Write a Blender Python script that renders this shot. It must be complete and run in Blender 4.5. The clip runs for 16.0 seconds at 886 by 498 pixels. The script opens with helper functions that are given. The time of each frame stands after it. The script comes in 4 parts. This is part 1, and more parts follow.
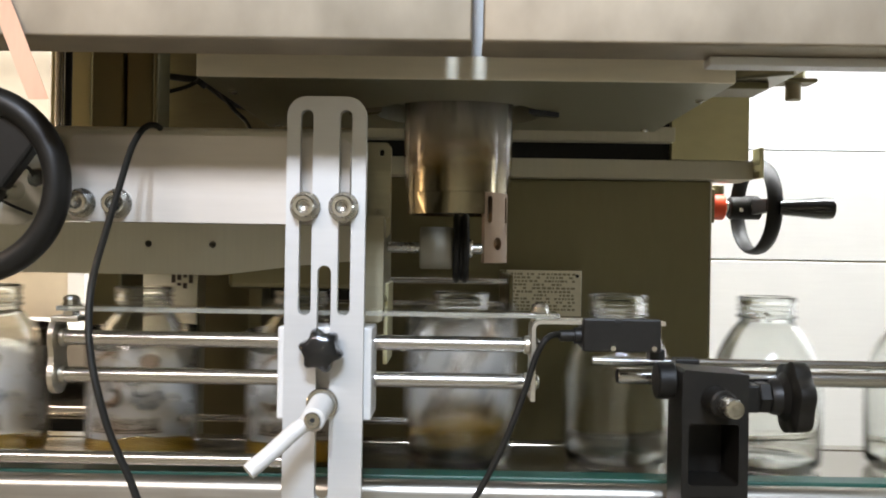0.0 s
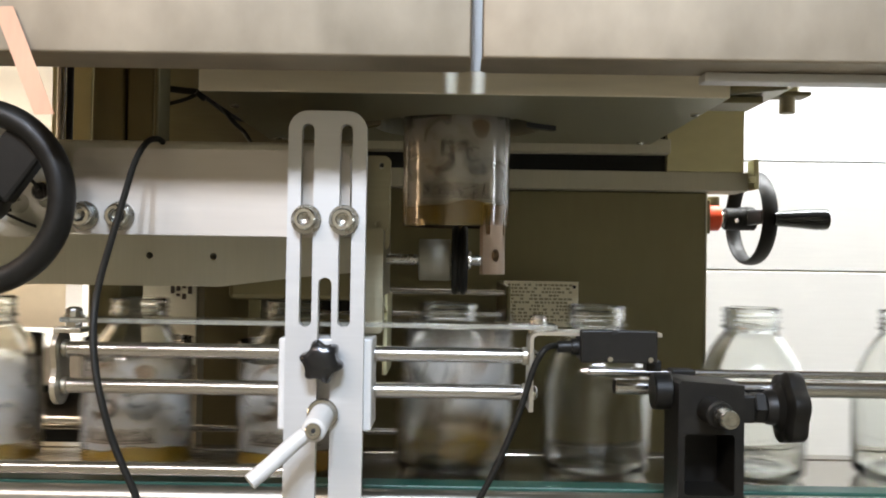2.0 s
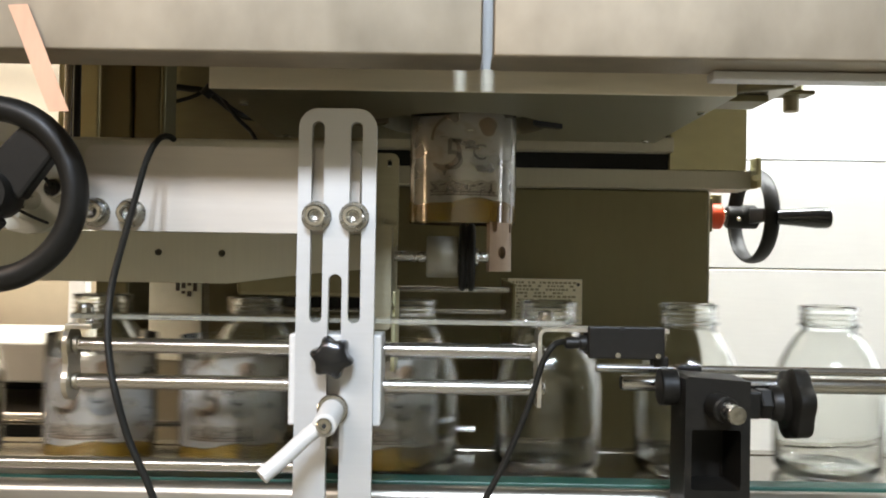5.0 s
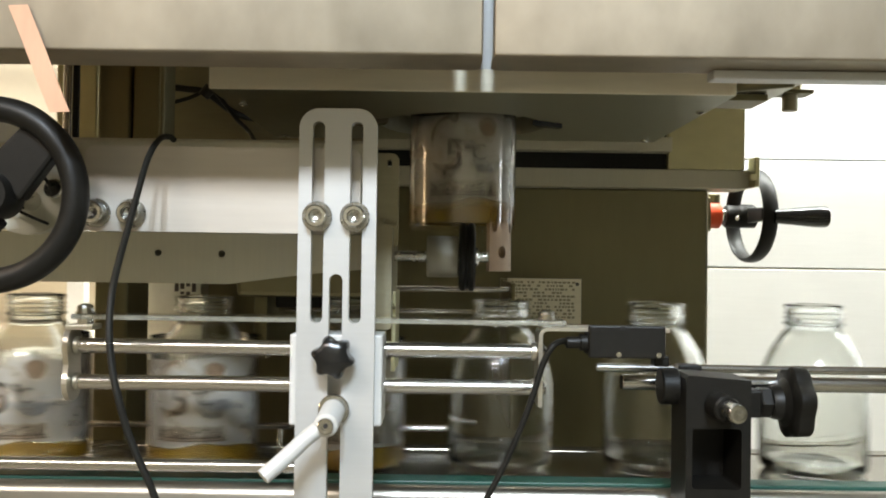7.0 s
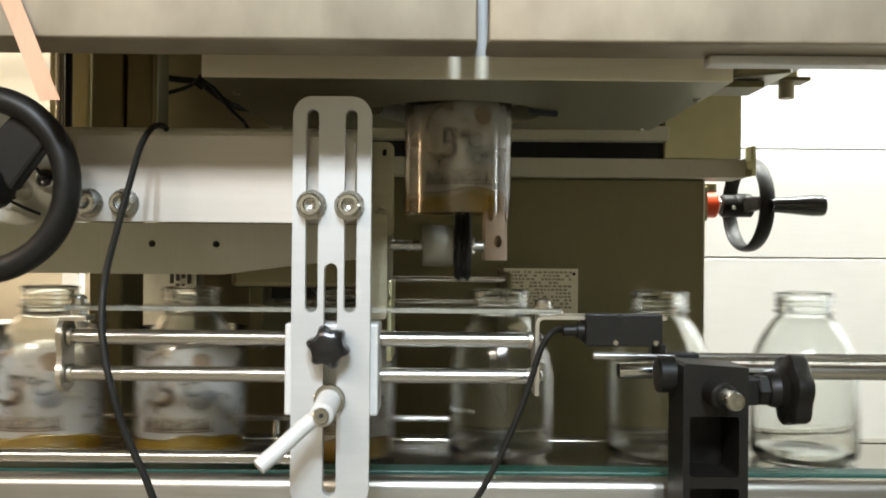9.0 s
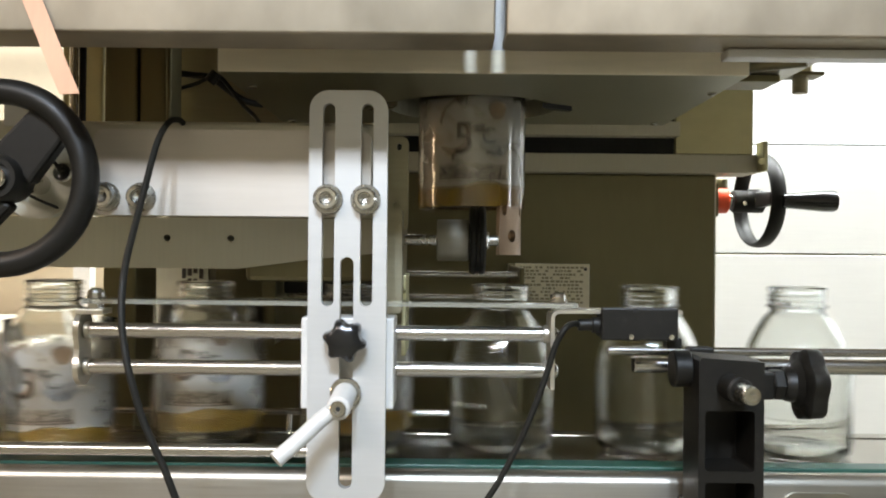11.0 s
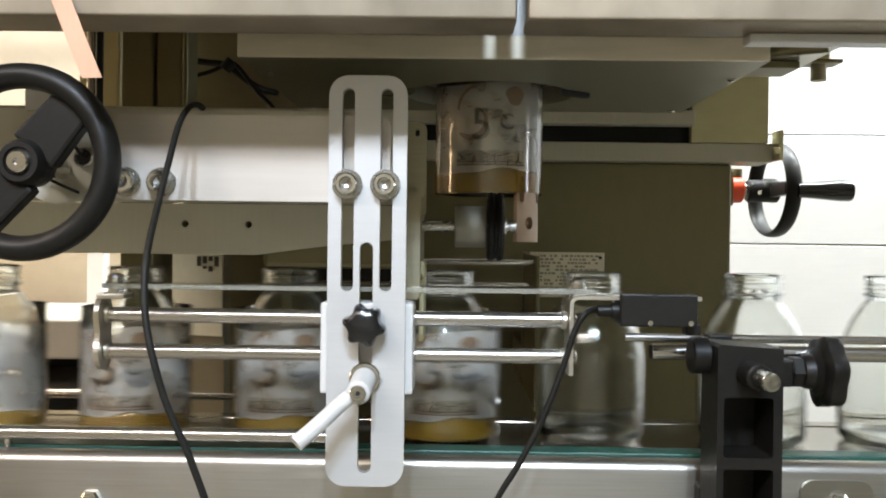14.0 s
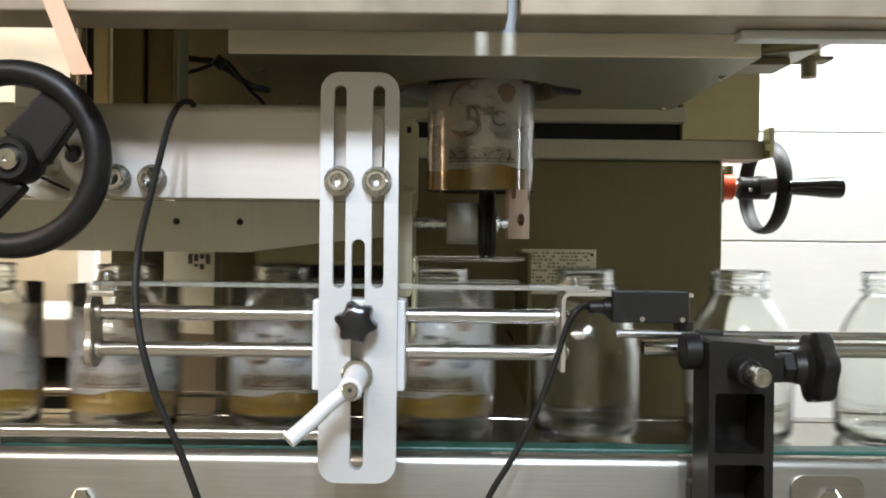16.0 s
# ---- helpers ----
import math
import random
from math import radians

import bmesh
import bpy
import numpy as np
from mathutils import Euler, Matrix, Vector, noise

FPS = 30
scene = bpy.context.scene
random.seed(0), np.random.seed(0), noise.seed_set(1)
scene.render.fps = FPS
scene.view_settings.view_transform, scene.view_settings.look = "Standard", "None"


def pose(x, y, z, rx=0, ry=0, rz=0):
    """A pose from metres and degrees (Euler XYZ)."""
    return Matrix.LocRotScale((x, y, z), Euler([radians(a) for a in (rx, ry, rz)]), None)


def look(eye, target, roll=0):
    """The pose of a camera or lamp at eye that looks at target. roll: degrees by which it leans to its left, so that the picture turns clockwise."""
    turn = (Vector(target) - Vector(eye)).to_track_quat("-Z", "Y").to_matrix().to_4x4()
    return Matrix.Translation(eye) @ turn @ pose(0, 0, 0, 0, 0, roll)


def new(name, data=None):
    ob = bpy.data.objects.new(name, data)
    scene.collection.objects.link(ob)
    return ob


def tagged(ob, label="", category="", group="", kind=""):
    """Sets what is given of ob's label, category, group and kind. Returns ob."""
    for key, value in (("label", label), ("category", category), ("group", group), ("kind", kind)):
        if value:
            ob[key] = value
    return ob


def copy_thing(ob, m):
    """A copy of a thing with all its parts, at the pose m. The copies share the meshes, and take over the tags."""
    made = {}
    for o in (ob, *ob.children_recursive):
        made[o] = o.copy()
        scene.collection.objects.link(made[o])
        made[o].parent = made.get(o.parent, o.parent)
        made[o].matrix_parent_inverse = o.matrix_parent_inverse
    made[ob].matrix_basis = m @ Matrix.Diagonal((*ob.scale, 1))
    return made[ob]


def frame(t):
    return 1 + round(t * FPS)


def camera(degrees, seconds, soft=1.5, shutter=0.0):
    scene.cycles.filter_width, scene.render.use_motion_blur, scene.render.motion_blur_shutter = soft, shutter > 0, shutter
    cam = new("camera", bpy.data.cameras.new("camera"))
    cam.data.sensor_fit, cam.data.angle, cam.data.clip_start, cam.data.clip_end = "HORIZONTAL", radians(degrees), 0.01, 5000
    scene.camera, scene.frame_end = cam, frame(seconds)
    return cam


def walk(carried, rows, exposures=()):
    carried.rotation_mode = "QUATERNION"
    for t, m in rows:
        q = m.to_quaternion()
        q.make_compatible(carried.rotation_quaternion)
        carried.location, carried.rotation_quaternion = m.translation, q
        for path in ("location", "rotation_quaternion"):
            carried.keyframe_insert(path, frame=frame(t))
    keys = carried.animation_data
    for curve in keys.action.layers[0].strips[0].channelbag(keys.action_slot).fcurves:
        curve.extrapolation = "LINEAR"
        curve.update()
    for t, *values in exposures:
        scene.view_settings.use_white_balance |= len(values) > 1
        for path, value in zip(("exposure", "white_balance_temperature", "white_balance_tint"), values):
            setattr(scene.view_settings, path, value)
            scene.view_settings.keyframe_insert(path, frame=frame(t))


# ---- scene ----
cam = camera(52.5, 16.0, soft=1.9, shutter=0.6)
PATH = [
    (0, (0.0017, 0.0017, 1.062), (-0.0179, 1.7017, 1.0671), 0.9),
    (0.5, (-0.0008, 0.0017, 1.062), (-0.017, 1.7017, 1.0654), 0.9),
    (1, (0.0008, -0.0026, 1.0629), (-0.0153, 1.6975, 1.0781), 0.7),
    (1.5, (0.0017, -0.0034, 1.0645), (-0.0127, 1.6958, 1.0824), 0.8),
    (2, (0.0, -0.0051, 1.0637), (-0.0127, 1.6949, 1.0866), 0.9),
    (2.5, (-0.0026, -0.0059, 1.0629), (-0.0187, 1.6941, 1.085), 0.9),
    (3, (-0.0034, -0.0059, 1.062), (-0.0229, 1.6932, 1.0798), 0.9),
    (3.5, (-0.0043, -0.0059, 1.0603), (-0.0187, 1.6941, 1.0773), 0.9),
    (4, (-0.0059, -0.0085, 1.0629), (-0.0204, 1.6915, 1.0858), 1.0),
    (6.5, (-0.0068, -0.0093, 1.0612), (-0.0093, 1.6906, 1.0781), 0.8),
    (7, (-0.0085, -0.0093, 1.062), (-0.0127, 1.6906, 1.0833), 0.8),
    (7.5, (-0.0093, -0.0093, 1.0603), (-0.0102, 1.6906, 1.0807), 0.7),
    (8, (-0.0085, -0.0085, 1.0612), (-0.0127, 1.6915, 1.0773), 0.7),
    (8.5, (-0.0076, -0.0085, 1.0603), (-0.0076, 1.6915, 1.0756), 0.6),
    (9, (-0.0076, -0.0059, 1.0595), (-0.0059, 1.6941, 1.0671), 0.5),
    (9.5, (-0.0093, -0.0059, 1.0586), (-0.017, 1.6941, 1.0629), 0.5),
    (12, (-0.0145, -0.0068, 1.0569), (-0.0263, 1.6932, 1.051), 0.6),
    (12.5, (-0.0153, -0.0059, 1.0552), (-0.0314, 1.6941, 1.0433), 0.6),
    (13, (-0.017, -0.0059, 1.0543), (-0.0331, 1.6941, 1.0382), 0.5),
    (13.5, (-0.0187, -0.0051, 1.0543), (-0.0408, 1.6949, 1.0373), 0.6),
    (14, (-0.0195, -0.0068, 1.0543), (-0.0459, 1.6932, 1.0391), 0.7),
    (14.5, (-0.0204, -0.0068, 1.0552), (-0.045, 1.6924, 1.0424), 0.7),
    (15, (-0.0195, -0.0068, 1.0552), (-0.0365, 1.6932, 1.0416), 0.7),
    (15.5, (-0.0187, -0.0068, 1.0543), (-0.0331, 1.6932, 1.0365), 0.6),
    (16, (-0.0195, -0.0068, 1.0535), (-0.0306, 1.6924, 1.0348), 0.6),
]

# the clip turns a little warmer between its two gaps
LOOKS = [(0.0, -0.04, 6900, 17), (4.2, -0.04, 6900, 17), (6.3, -0.06, 7250, 11), (9.7, -0.06, 7250, 11), (11.8, 0.0, 6800, 14), (16.0, 0.0, 6800, 14)]
walk(cam, [(t, look(eye, target, roll)) for t, eye, target, roll in PATH], LOOKS)

# ---- world and light ----
world = bpy.data.worlds.new("world")
scene.world = world
world.use_nodes = True
wnt = world.node_tree
wnt.nodes["Background"].inputs[0].default_value = (0.9, 0.95, 1.0, 1)
wnt.nodes["Background"].inputs[1].default_value = 0.02


def area_lamp(name, eye, target, w, h, watts, colour):
    data = bpy.data.lights.new(name, "AREA")
    data.shape, data.size, data.size_y, data.energy, data.color = "RECTANGLE", w, h, watts, colour
    ob = new(name, data)
    ob.matrix_world = look(eye, target)
    return ob


LAMP_Y, LAMP_Z = -1.80, 2.84
TUBES_X = (-0.083, 0.307)
area_lamp("front_lamp_light", (-1.55, LAMP_Y, LAMP_Z), (-1.3, LAMP_Y + 0.9, 0), 2.2, 0.16, 90, (1.0, 0.94, 0.90))
for tube_x in TUBES_X:
    area_lamp("tube_lamp_light", (tube_x, LAMP_Y, LAMP_Z), (tube_x, LAMP_Y + 0.9, 0), 0.11, 0.4, 82, (0.63, 0.80, 1.0))
# two added fills out of view: one brightens the back wall, one the left
area_lamp("back_wall_fill_light", (0.85, 1.30, 2.82), (0.85, 1.48, 0), 3.9, 0.16, 285, (0.85, 0.95, 1.0))
area_lamp("side_fill_light", (-2.2, 0.4, 2.88), (-2.2, 0.5, 0), 0.3, 2.0, 62, (1.0, 0.76, 0.53))

# added side fills out of view, kept narrow for the mandrel's highlights
area_lamp("east_fill_light", (6.93, 0.45, 1.4), (0, 0.45, 1.4), 0.6, 1.2, 34, (0.80, 0.91, 1.0))
area_lamp("west_fill_light", (-6.93, 0.75, 1.4), (0, 0.75, 1.4), 0.6, 1.2, 36, (1.0, 0.76, 0.48))

# ---- materials ----


def material(name, colour, rough=0.5, metal=0.0, grain=(40, 40, 40), vary=0.12, bump=0.0, bump_scale=60, coat=0.0, spec=0.5):
    m = bpy.data.materials.new(name)
    m.use_nodes = True
    nt = m.node_tree
    n, lk = nt.nodes, nt.links
    b = n["Principled BSDF"]
    b.inputs["Specular IOR Level"].default_value = spec
    b.inputs["Metallic"].default_value = metal
    b.inputs["Coat Weight"].default_value = coat
    co = n.new("ShaderNodeTexCoord")
    info = n.new("ShaderNodeObjectInfo")
    mp = n.new("ShaderNodeMapping")
    mp.inputs["Scale"].default_value = grain
    lk.new(co.outputs["Object"], mp.inputs["Vector"])
    fine = n.new("ShaderNodeTexNoise")
    fine.inputs["Scale"].default_value = 6
    fine.inputs["Detail"].default_value = 5
    lk.new(mp.outputs[0], fine.inputs["Vector"])
    broad = n.new("ShaderNodeTexNoise")
    broad.inputs["Scale"].default_value = 14
    broad.inputs["Detail"].default_value = 3
    lk.new(co.outputs["Object"], broad.inputs["Vector"])
    mix = n.new("ShaderNodeMath")
    mix.operation = "MULTIPLY_ADD"
    mix.inputs[1].default_value = 0.6
    lk.new(fine.outputs["Fac"], mix.inputs[0])
    half = n.new("ShaderNodeMath")
    half.operation = "MULTIPLY"
    half.inputs[1].default_value = 0.5
    lk.new(broad.outputs["Fac"], half.inputs[0])
    lk.new(half.outputs[0], mix.inputs[2])
    ramp = n.new("ShaderNodeValToRGB")
    ramp.color_ramp.elements[0].position, ramp.color_ramp.elements[1].position = 0.3, 0.75
    ramp.color_ramp.elements[0].color = [c * (1 - vary) for c in colour] + [1]
    ramp.color_ramp.elements[1].color = [min(1, c * (1 + vary)) for c in colour] + [1]
    lk.new(mix.outputs[0], ramp.inputs[0])
    lk.new(ramp.outputs[0], b.inputs["Base Color"])
    rr = n.new("ShaderNodeMapRange")
    rr.inputs["To Min"].default_value = max(0.02, rough * 0.8)
    rr.inputs["To Max"].default_value = min(1, rough * 1.25)
    lk.new(mix.outputs[0], rr.inputs["Value"])
    lk.new(rr.outputs[0], b.inputs["Roughness"])
    if bump:
        bp = n.new("ShaderNodeBump")
        bp.inputs["Strength"].default_value = bump
        bp.inputs["Distance"].default_value = 0.001
        lk.new(fine.outputs["Fac"], bp.inputs["Height"])
        lk.new(bp.outputs[0], b.inputs["Normal"])
    return m


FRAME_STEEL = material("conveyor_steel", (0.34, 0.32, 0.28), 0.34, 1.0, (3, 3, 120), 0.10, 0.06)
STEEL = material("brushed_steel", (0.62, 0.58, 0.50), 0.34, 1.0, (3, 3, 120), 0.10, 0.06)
COVER = material("cover_steel", (0.372, 0.318, 0.243), 0.45, 0.8, (9, 9, 6), 0.18, 0.015)
DARK_STEEL = material("dark_steel", (0.178, 0.158, 0.088), 0.40, 0.85, (20, 4, 4), 0.05, 0.015)
CHROME = material("polished_rod", (0.53, 0.515, 0.49), 0.20, 1.0, (2, 60, 60), 0.04)
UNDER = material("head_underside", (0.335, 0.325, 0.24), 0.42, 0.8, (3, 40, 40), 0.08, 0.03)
# pale colour makes up for light missing on front edge and rating plate
LIT_STEEL = material("lit_steel", (0.80, 0.745, 0.61), 0.42, 0.5, (3, 40, 40), 0.08, 0.03)
OLIVE = material("olive_steel", (0.33, 0.295, 0.20), 0.42, 0.7, (4, 4, 60), 0.10, 0.04)
DRUM = material("dull_drum_steel", (0.33, 0.31, 0.255), 0.55, 0.6, (60, 3, 3), 0.08, 0.04)
ALU = material("satin_aluminium", (0.58, 0.58, 0.57), 0.42, 0.5, (3, 3, 90), 0.04, 0.03)
PLATE = material("plate_steel", (0.40, 0.39, 0.33), 0.3, 1.0, (3, 40, 40), 0.06, 0.03)
PANEL = material("panel_aluminium", (0.57, 0.525, 0.47), 0.42, 0.45, (3, 3, 60), 0.05, 0.03)
ALU_GREY = material("grey_aluminium", (0.54, 0.52, 0.43), 0.5, 0.55, (90, 3, 3), 0.06, 0.04)
ZINC = material("zinc_screw", (0.60, 0.59, 0.56), 0.15, 1.0, (30, 30, 30), 0.12)
WASHER = material("washer_steel", (0.40, 0.39, 0.36), 0.26, 1.0, (30, 30, 30), 0.12)
BRASSY = material("yellow_passivated_steel", (0.52, 0.49, 0.30), 0.38, 0.85, (6, 6, 12), 0.08)
COPPER = material("mandrel_steel", (0.24, 0.205, 0.135), 0.19, 1.0, (90, 90, 2), 0.12)
WHITE = material("white_plastic", (0.57, 0.56, 0.535), 0.4, 0.0, (30, 30, 30), 0.04)
BLACK = material("black_plastic", (0.0085, 0.0076, 0.006), 0.42, 0.0, (50, 50, 50), 0.25, 0.05, spec=0.28)
BLACK_GLOSS = material("black_gloss", (0.010, 0.010, 0.010), 0.2, 0.0, (30, 30, 30), 0.15, coat=0.15)
RUBBER = material("black_rubber", (0.008, 0.0075, 0.0055), 0.55, 0.0, (60, 60, 60), 0.2, 0.05, spec=0.25)
BELT = material("conveyor_belt", (0.28, 0.255, 0.205), 0.15, 0.9, (14, 60, 60), 0.2, 0.06)
GREEN = material("green_wear_strip", (0.007, 0.06, 0.042), 0.42, 0.0, (6, 60, 60), 0.2)
RED = material("red_collar", (0.75, 0.075, 0.02), 0.4, 0.0, (40, 40, 40), 0.08)
TAPE = material("peach_tape", (0.60, 0.34, 0.22), 0.6, 0.0, (60, 60, 8), 0.06, 0.1)
WALL = material("white_cladding", (0.82, 0.82, 0.80), 0.5, 0.0, (2, 2, 30), 0.03, 0.03)
CREAM = material("cream_paint", (0.55, 0.475, 0.345), 0.6, 0.0, (8, 8, 8), 0.05, 0.04)
BENCH = material("bench_paint", (0.42, 0.40, 0.34), 0.5, 0.0, (8, 8, 8), 0.06, 0.04)
GREY = material("grey_paint", (0.23, 0.21, 0.155), 0.5, 0.0, (8, 8, 8), 0.08, 0.04)
FLOOR = material("epoxy_floor", (0.13, 0.115, 0.08), 0.4, 0.0, (3, 3, 3), 0.15, 0.05)
CEILING = material("ceiling_paint", (0.40, 0.38, 0.33), 0.7, 0.0, (5, 5, 5), 0.03)
# near-black that paints the shade inside recesses; small black parts use it too
HOLE = material("recess_shade_and_black", (0.01, 0.01, 0.009), 0.8)
PAPER = material("paper_label", (0.84, 0.88, 0.80), 0.7, 0.0, (20, 20, 20), 0.05)
INK = material("dark_ink", (0.06, 0.055, 0.05), 0.6)


def glass_material(name, colour, rough=0.0, ior=1.5):
    m = bpy.data.materials.new(name)
    m.use_nodes = True
    b = m.node_tree.nodes["Principled BSDF"]
    b.inputs["Base Color"].default_value = (*colour, 1)
    b.inputs["Transmission Weight"].default_value = 1
    b.inputs["Roughness"].default_value = rough
    b.inputs["IOR"].default_value = ior
    return m


SKIRT = material("mandrel_skirt_steel", (0.27, 0.185, 0.12), 0.42, 0.55, (60, 60, 3), 0.1)
GLASS = glass_material("clear_glass", (0.97, 0.985, 0.97), 0.05)
ACRYLIC = glass_material("clear_acrylic", (0.93, 0.95, 0.93), 0.06, 1.45)


def film_material(name, colour, cover, rough=0.12, patches=0.0, milky=0.0):
    """Printed shrink film: a share of the light passes straight through, a milky share is scattered through it."""
    m = bpy.data.materials.new(name)
    m.use_nodes = True
    nt = m.node_tree
    n, lk = nt.nodes, nt.links
    b = n["Principled BSDF"]
    b.inputs["Base Color"].default_value = (*colour, 1)
    b.inputs["Roughness"].default_value = rough
    clear = n.new("ShaderNodeBsdfTransparent")
    mix = n.new("ShaderNodeMixShader")
    mix.inputs[0].default_value = cover
    lk.new(clear.outputs[0], mix.inputs[1])
    lk.new(b.outputs[0], mix.inputs[2])
    if milky:
        trans = n.new("ShaderNodeBsdfTranslucent")
        trans.inputs["Color"].default_value = (*colour, 1)
        ink = n.new("ShaderNodeMixShader")
        ink.inputs[0].default_value = milky
        lk.new(b.outputs[0], ink.inputs[1])
        lk.new(trans.outputs[0], ink.inputs[2])
        lk.new(ink.outputs[0], mix.inputs[2])
    gloss = n.new("ShaderNodeBsdfGlossy")
    gloss.inputs["Roughness"].default_value = 0.09
    fres = n.new("ShaderNodeFresnel")
    fres.inputs["IOR"].default_value = 1.5
    top = n.new("ShaderNodeMixShader")
    lk.new(fres.outputs[0], top.inputs[0])
    lk.new(mix.outputs[0], top.inputs[1])
    lk.new(gloss.outputs[0], top.inputs[2])
    lk.new(top.outputs[0], n["Material Output"].inputs["Surface"])
    if patches:
        co = n.new("ShaderNodeTexCoord")
        mp = n.new("ShaderNodeMapping")
        mp.inputs["Scale"].default_value = (1, 1, 1.6)
        ns = n.new("ShaderNodeTexNoise")
        ns.inputs["Scale"].default_value = 55
        ns.inputs["Detail"].default_value = 2
        rp = n.new("ShaderNodeValToRGB")
        rp.color_ramp.elements[0].position, rp.color_ramp.elements[1].position = 0.34, 0.50
        rp.color_ramp.elements[0].color = (0.74, 0.66, 0.55, 1)
        rp.color_ramp.elements[1].color = (*colour, 1)
        lk.new(co.outputs["Object"], mp.inputs["Vector"])
        lk.new(mp.outputs[0], ns.inputs["Vector"])
        lk.new(ns.outputs["Fac"], rp.inputs[0])
        lk.new(rp.outputs[0], b.inputs["Base Color"])
    return m


FILM_CLEAR = film_material("clear_film", (0.72, 0.68, 0.55), 0.08, 0.08)
FILM_WHITE = film_material("white_printed_film", (0.94, 0.91, 0.84), 0.34, 0.10, 1.0, 0.08)
FILM_AMBER = film_material("amber_printed_film", (0.60, 0.34, 0.03), 0.46, 0.12, 0.0, 0.35)

EDGE = film_material("frosted_edge", (0.50, 0.49, 0.41), 0.28, 0.3)
FILM_INK = film_material("dark_printed_film", (0.045, 0.04, 0.035), 0.5, 0.15)
FILM_BROWN = film_material("brown_printed_film", (0.32, 0.19, 0.10), 0.55, 0.15)
FILM_WASH = film_material("pale_brown_printed_film", (0.48, 0.40, 0.30), 0.32, 0.15)
FILM_BLUE = film_material("blue_printed_film", (0.45, 0.53, 0.66), 0.16, 0.15)

# ---- mesh helpers ----


def part(name, bm, mat, parent=None, label="", smooth=False):
    me = bpy.data.meshes.new(name)
    bmesh.ops.recalc_face_normals(bm, faces=bm.faces[:])
    bm.to_mesh(me)
    bm.free()
    me.materials.append(mat)
    if smooth:
        me.polygons.foreach_set("use_smooth", [True] * len(me.polygons))
        me.set_sharp_from_angle(angle=radians(38))
    ob = new(name, me)
    if parent:
        ob.parent = parent
    if label:
        ob["label"] = label
    return ob


def thing(name, label, category, at=(0, 0, 0), group="", kind=""):
    """An empty at the base of a thing; its parts are given in world metres by shifting them with base()."""
    ob = new(name)
    ob.empty_display_size = 0.02
    ob.location = at
    return tagged(ob, label, category, group, kind)


def shift(bm, by):
    bmesh.ops.translate(bm, verts=bm.verts[:], vec=by)
    return bm


def box(x0, x1, y0, y1, z0, z1, bevel=0.0, seg=2):
    bm = bmesh.new()
    bmesh.ops.create_cube(bm, size=1)
    for v in bm.verts:
        v.co = ((x0 + x1) / 2 + v.co.x * (x1 - x0), (y0 + y1) / 2 + v.co.y * (y1 - y0), (z0 + z1) / 2 + v.co.z * (z1 - z0))
    if bevel:
        bmesh.ops.bevel(bm, geom=bm.edges[:], offset=bevel, segments=seg, profile=0.5, affect="EDGES", clamp_overlap=True)
    return bm


def turn_between(p0, p1):
    return Matrix.Translation(p0) @ (Vector(p1) - Vector(p0)).to_track_quat("Z", "Y").to_matrix().to_4x4()


def lathe(profile, seg=32, p0=(0, 0, 0), p1=(0, 0, 1), closed=False):
    """Spins (radius, height) points round the line from p0 towards p1."""
    bm = bmesh.new()
    rings = []
    for r, h in profile:
        if r < 1e-6:
            rings.append([bm.verts.new((0, 0, h))])
        else:
            rings.append([bm.verts.new((r * math.cos(2 * math.pi * i / seg), r * math.sin(2 * math.pi * i / seg), h)) for i in range(seg)])
    pairs = list(zip(rings, rings[1:] + ([rings[0]] if closed else [])))
    if not closed:
        pairs = list(zip(rings, rings[1:]))
    for a, b in pairs:
        for i in range(seg):
            j = (i + 1) % seg
            if len(a) == 1 and len(b) == 1:
                continue
            if len(a) == 1:
                bm.faces.new((a[0], b[i], b[j]))
            elif len(b) == 1:
                bm.faces.new((a[i], b[0], a[j]))
            else:
                bm.faces.new((a[i], b[i], b[j], a[j]))
    bm.transform(turn_between(p0, p1))
    return bm


def rod(p0, p1, r, bevel=0.0006, seg=28):
    d = (Vector(p1) - Vector(p0)).length
    return lathe([(0, 0), (r - bevel, 0), (r, bevel), (r, d - bevel), (r - bevel, d), (0, d)], seg, p0, p1)


def merge(*bms):
    out = bmesh.new()
    for b in bms:
        me = bpy.data.meshes.new("scratch")
        b.to_mesh(me)
        b.free()
        out.from_mesh(me)
        bpy.data.meshes.remove(me)
    return out


def circle(cx, cz, r, n=20):
    return [(cx + r * math.cos(2 * math.pi * i / n), cz + r * math.sin(2 * math.pi * i / n)) for i in range(n)]


def slot(cx, z0, z1, r, n=8):
    a = [(cx + r * math.cos(math.pi * i / n), z1 - r + r * math.sin(math.pi * i / n)) for i in range(n + 1)]
    return a + [(cx + r * math.cos(math.pi + math.pi * i / n), z0 + r + r * math.sin(math.pi + math.pi * i / n)) for i in range(n + 1)]


def rounded(x0, x1, z0, z1, r, n=6):
    pts = []
    for cx, cz, a in ((x1 - r, z1 - r, 0), (x0 + r, z1 - r, 90), (x0 + r, z0 + r, 180), (x1 - r, z0 + r, 270)):
        pts += [(cx + r * math.cos(radians(a + 90 * i / n)), cz + r * math.sin(radians(a + 90 * i / n))) for i in range(n + 1)]
    return pts


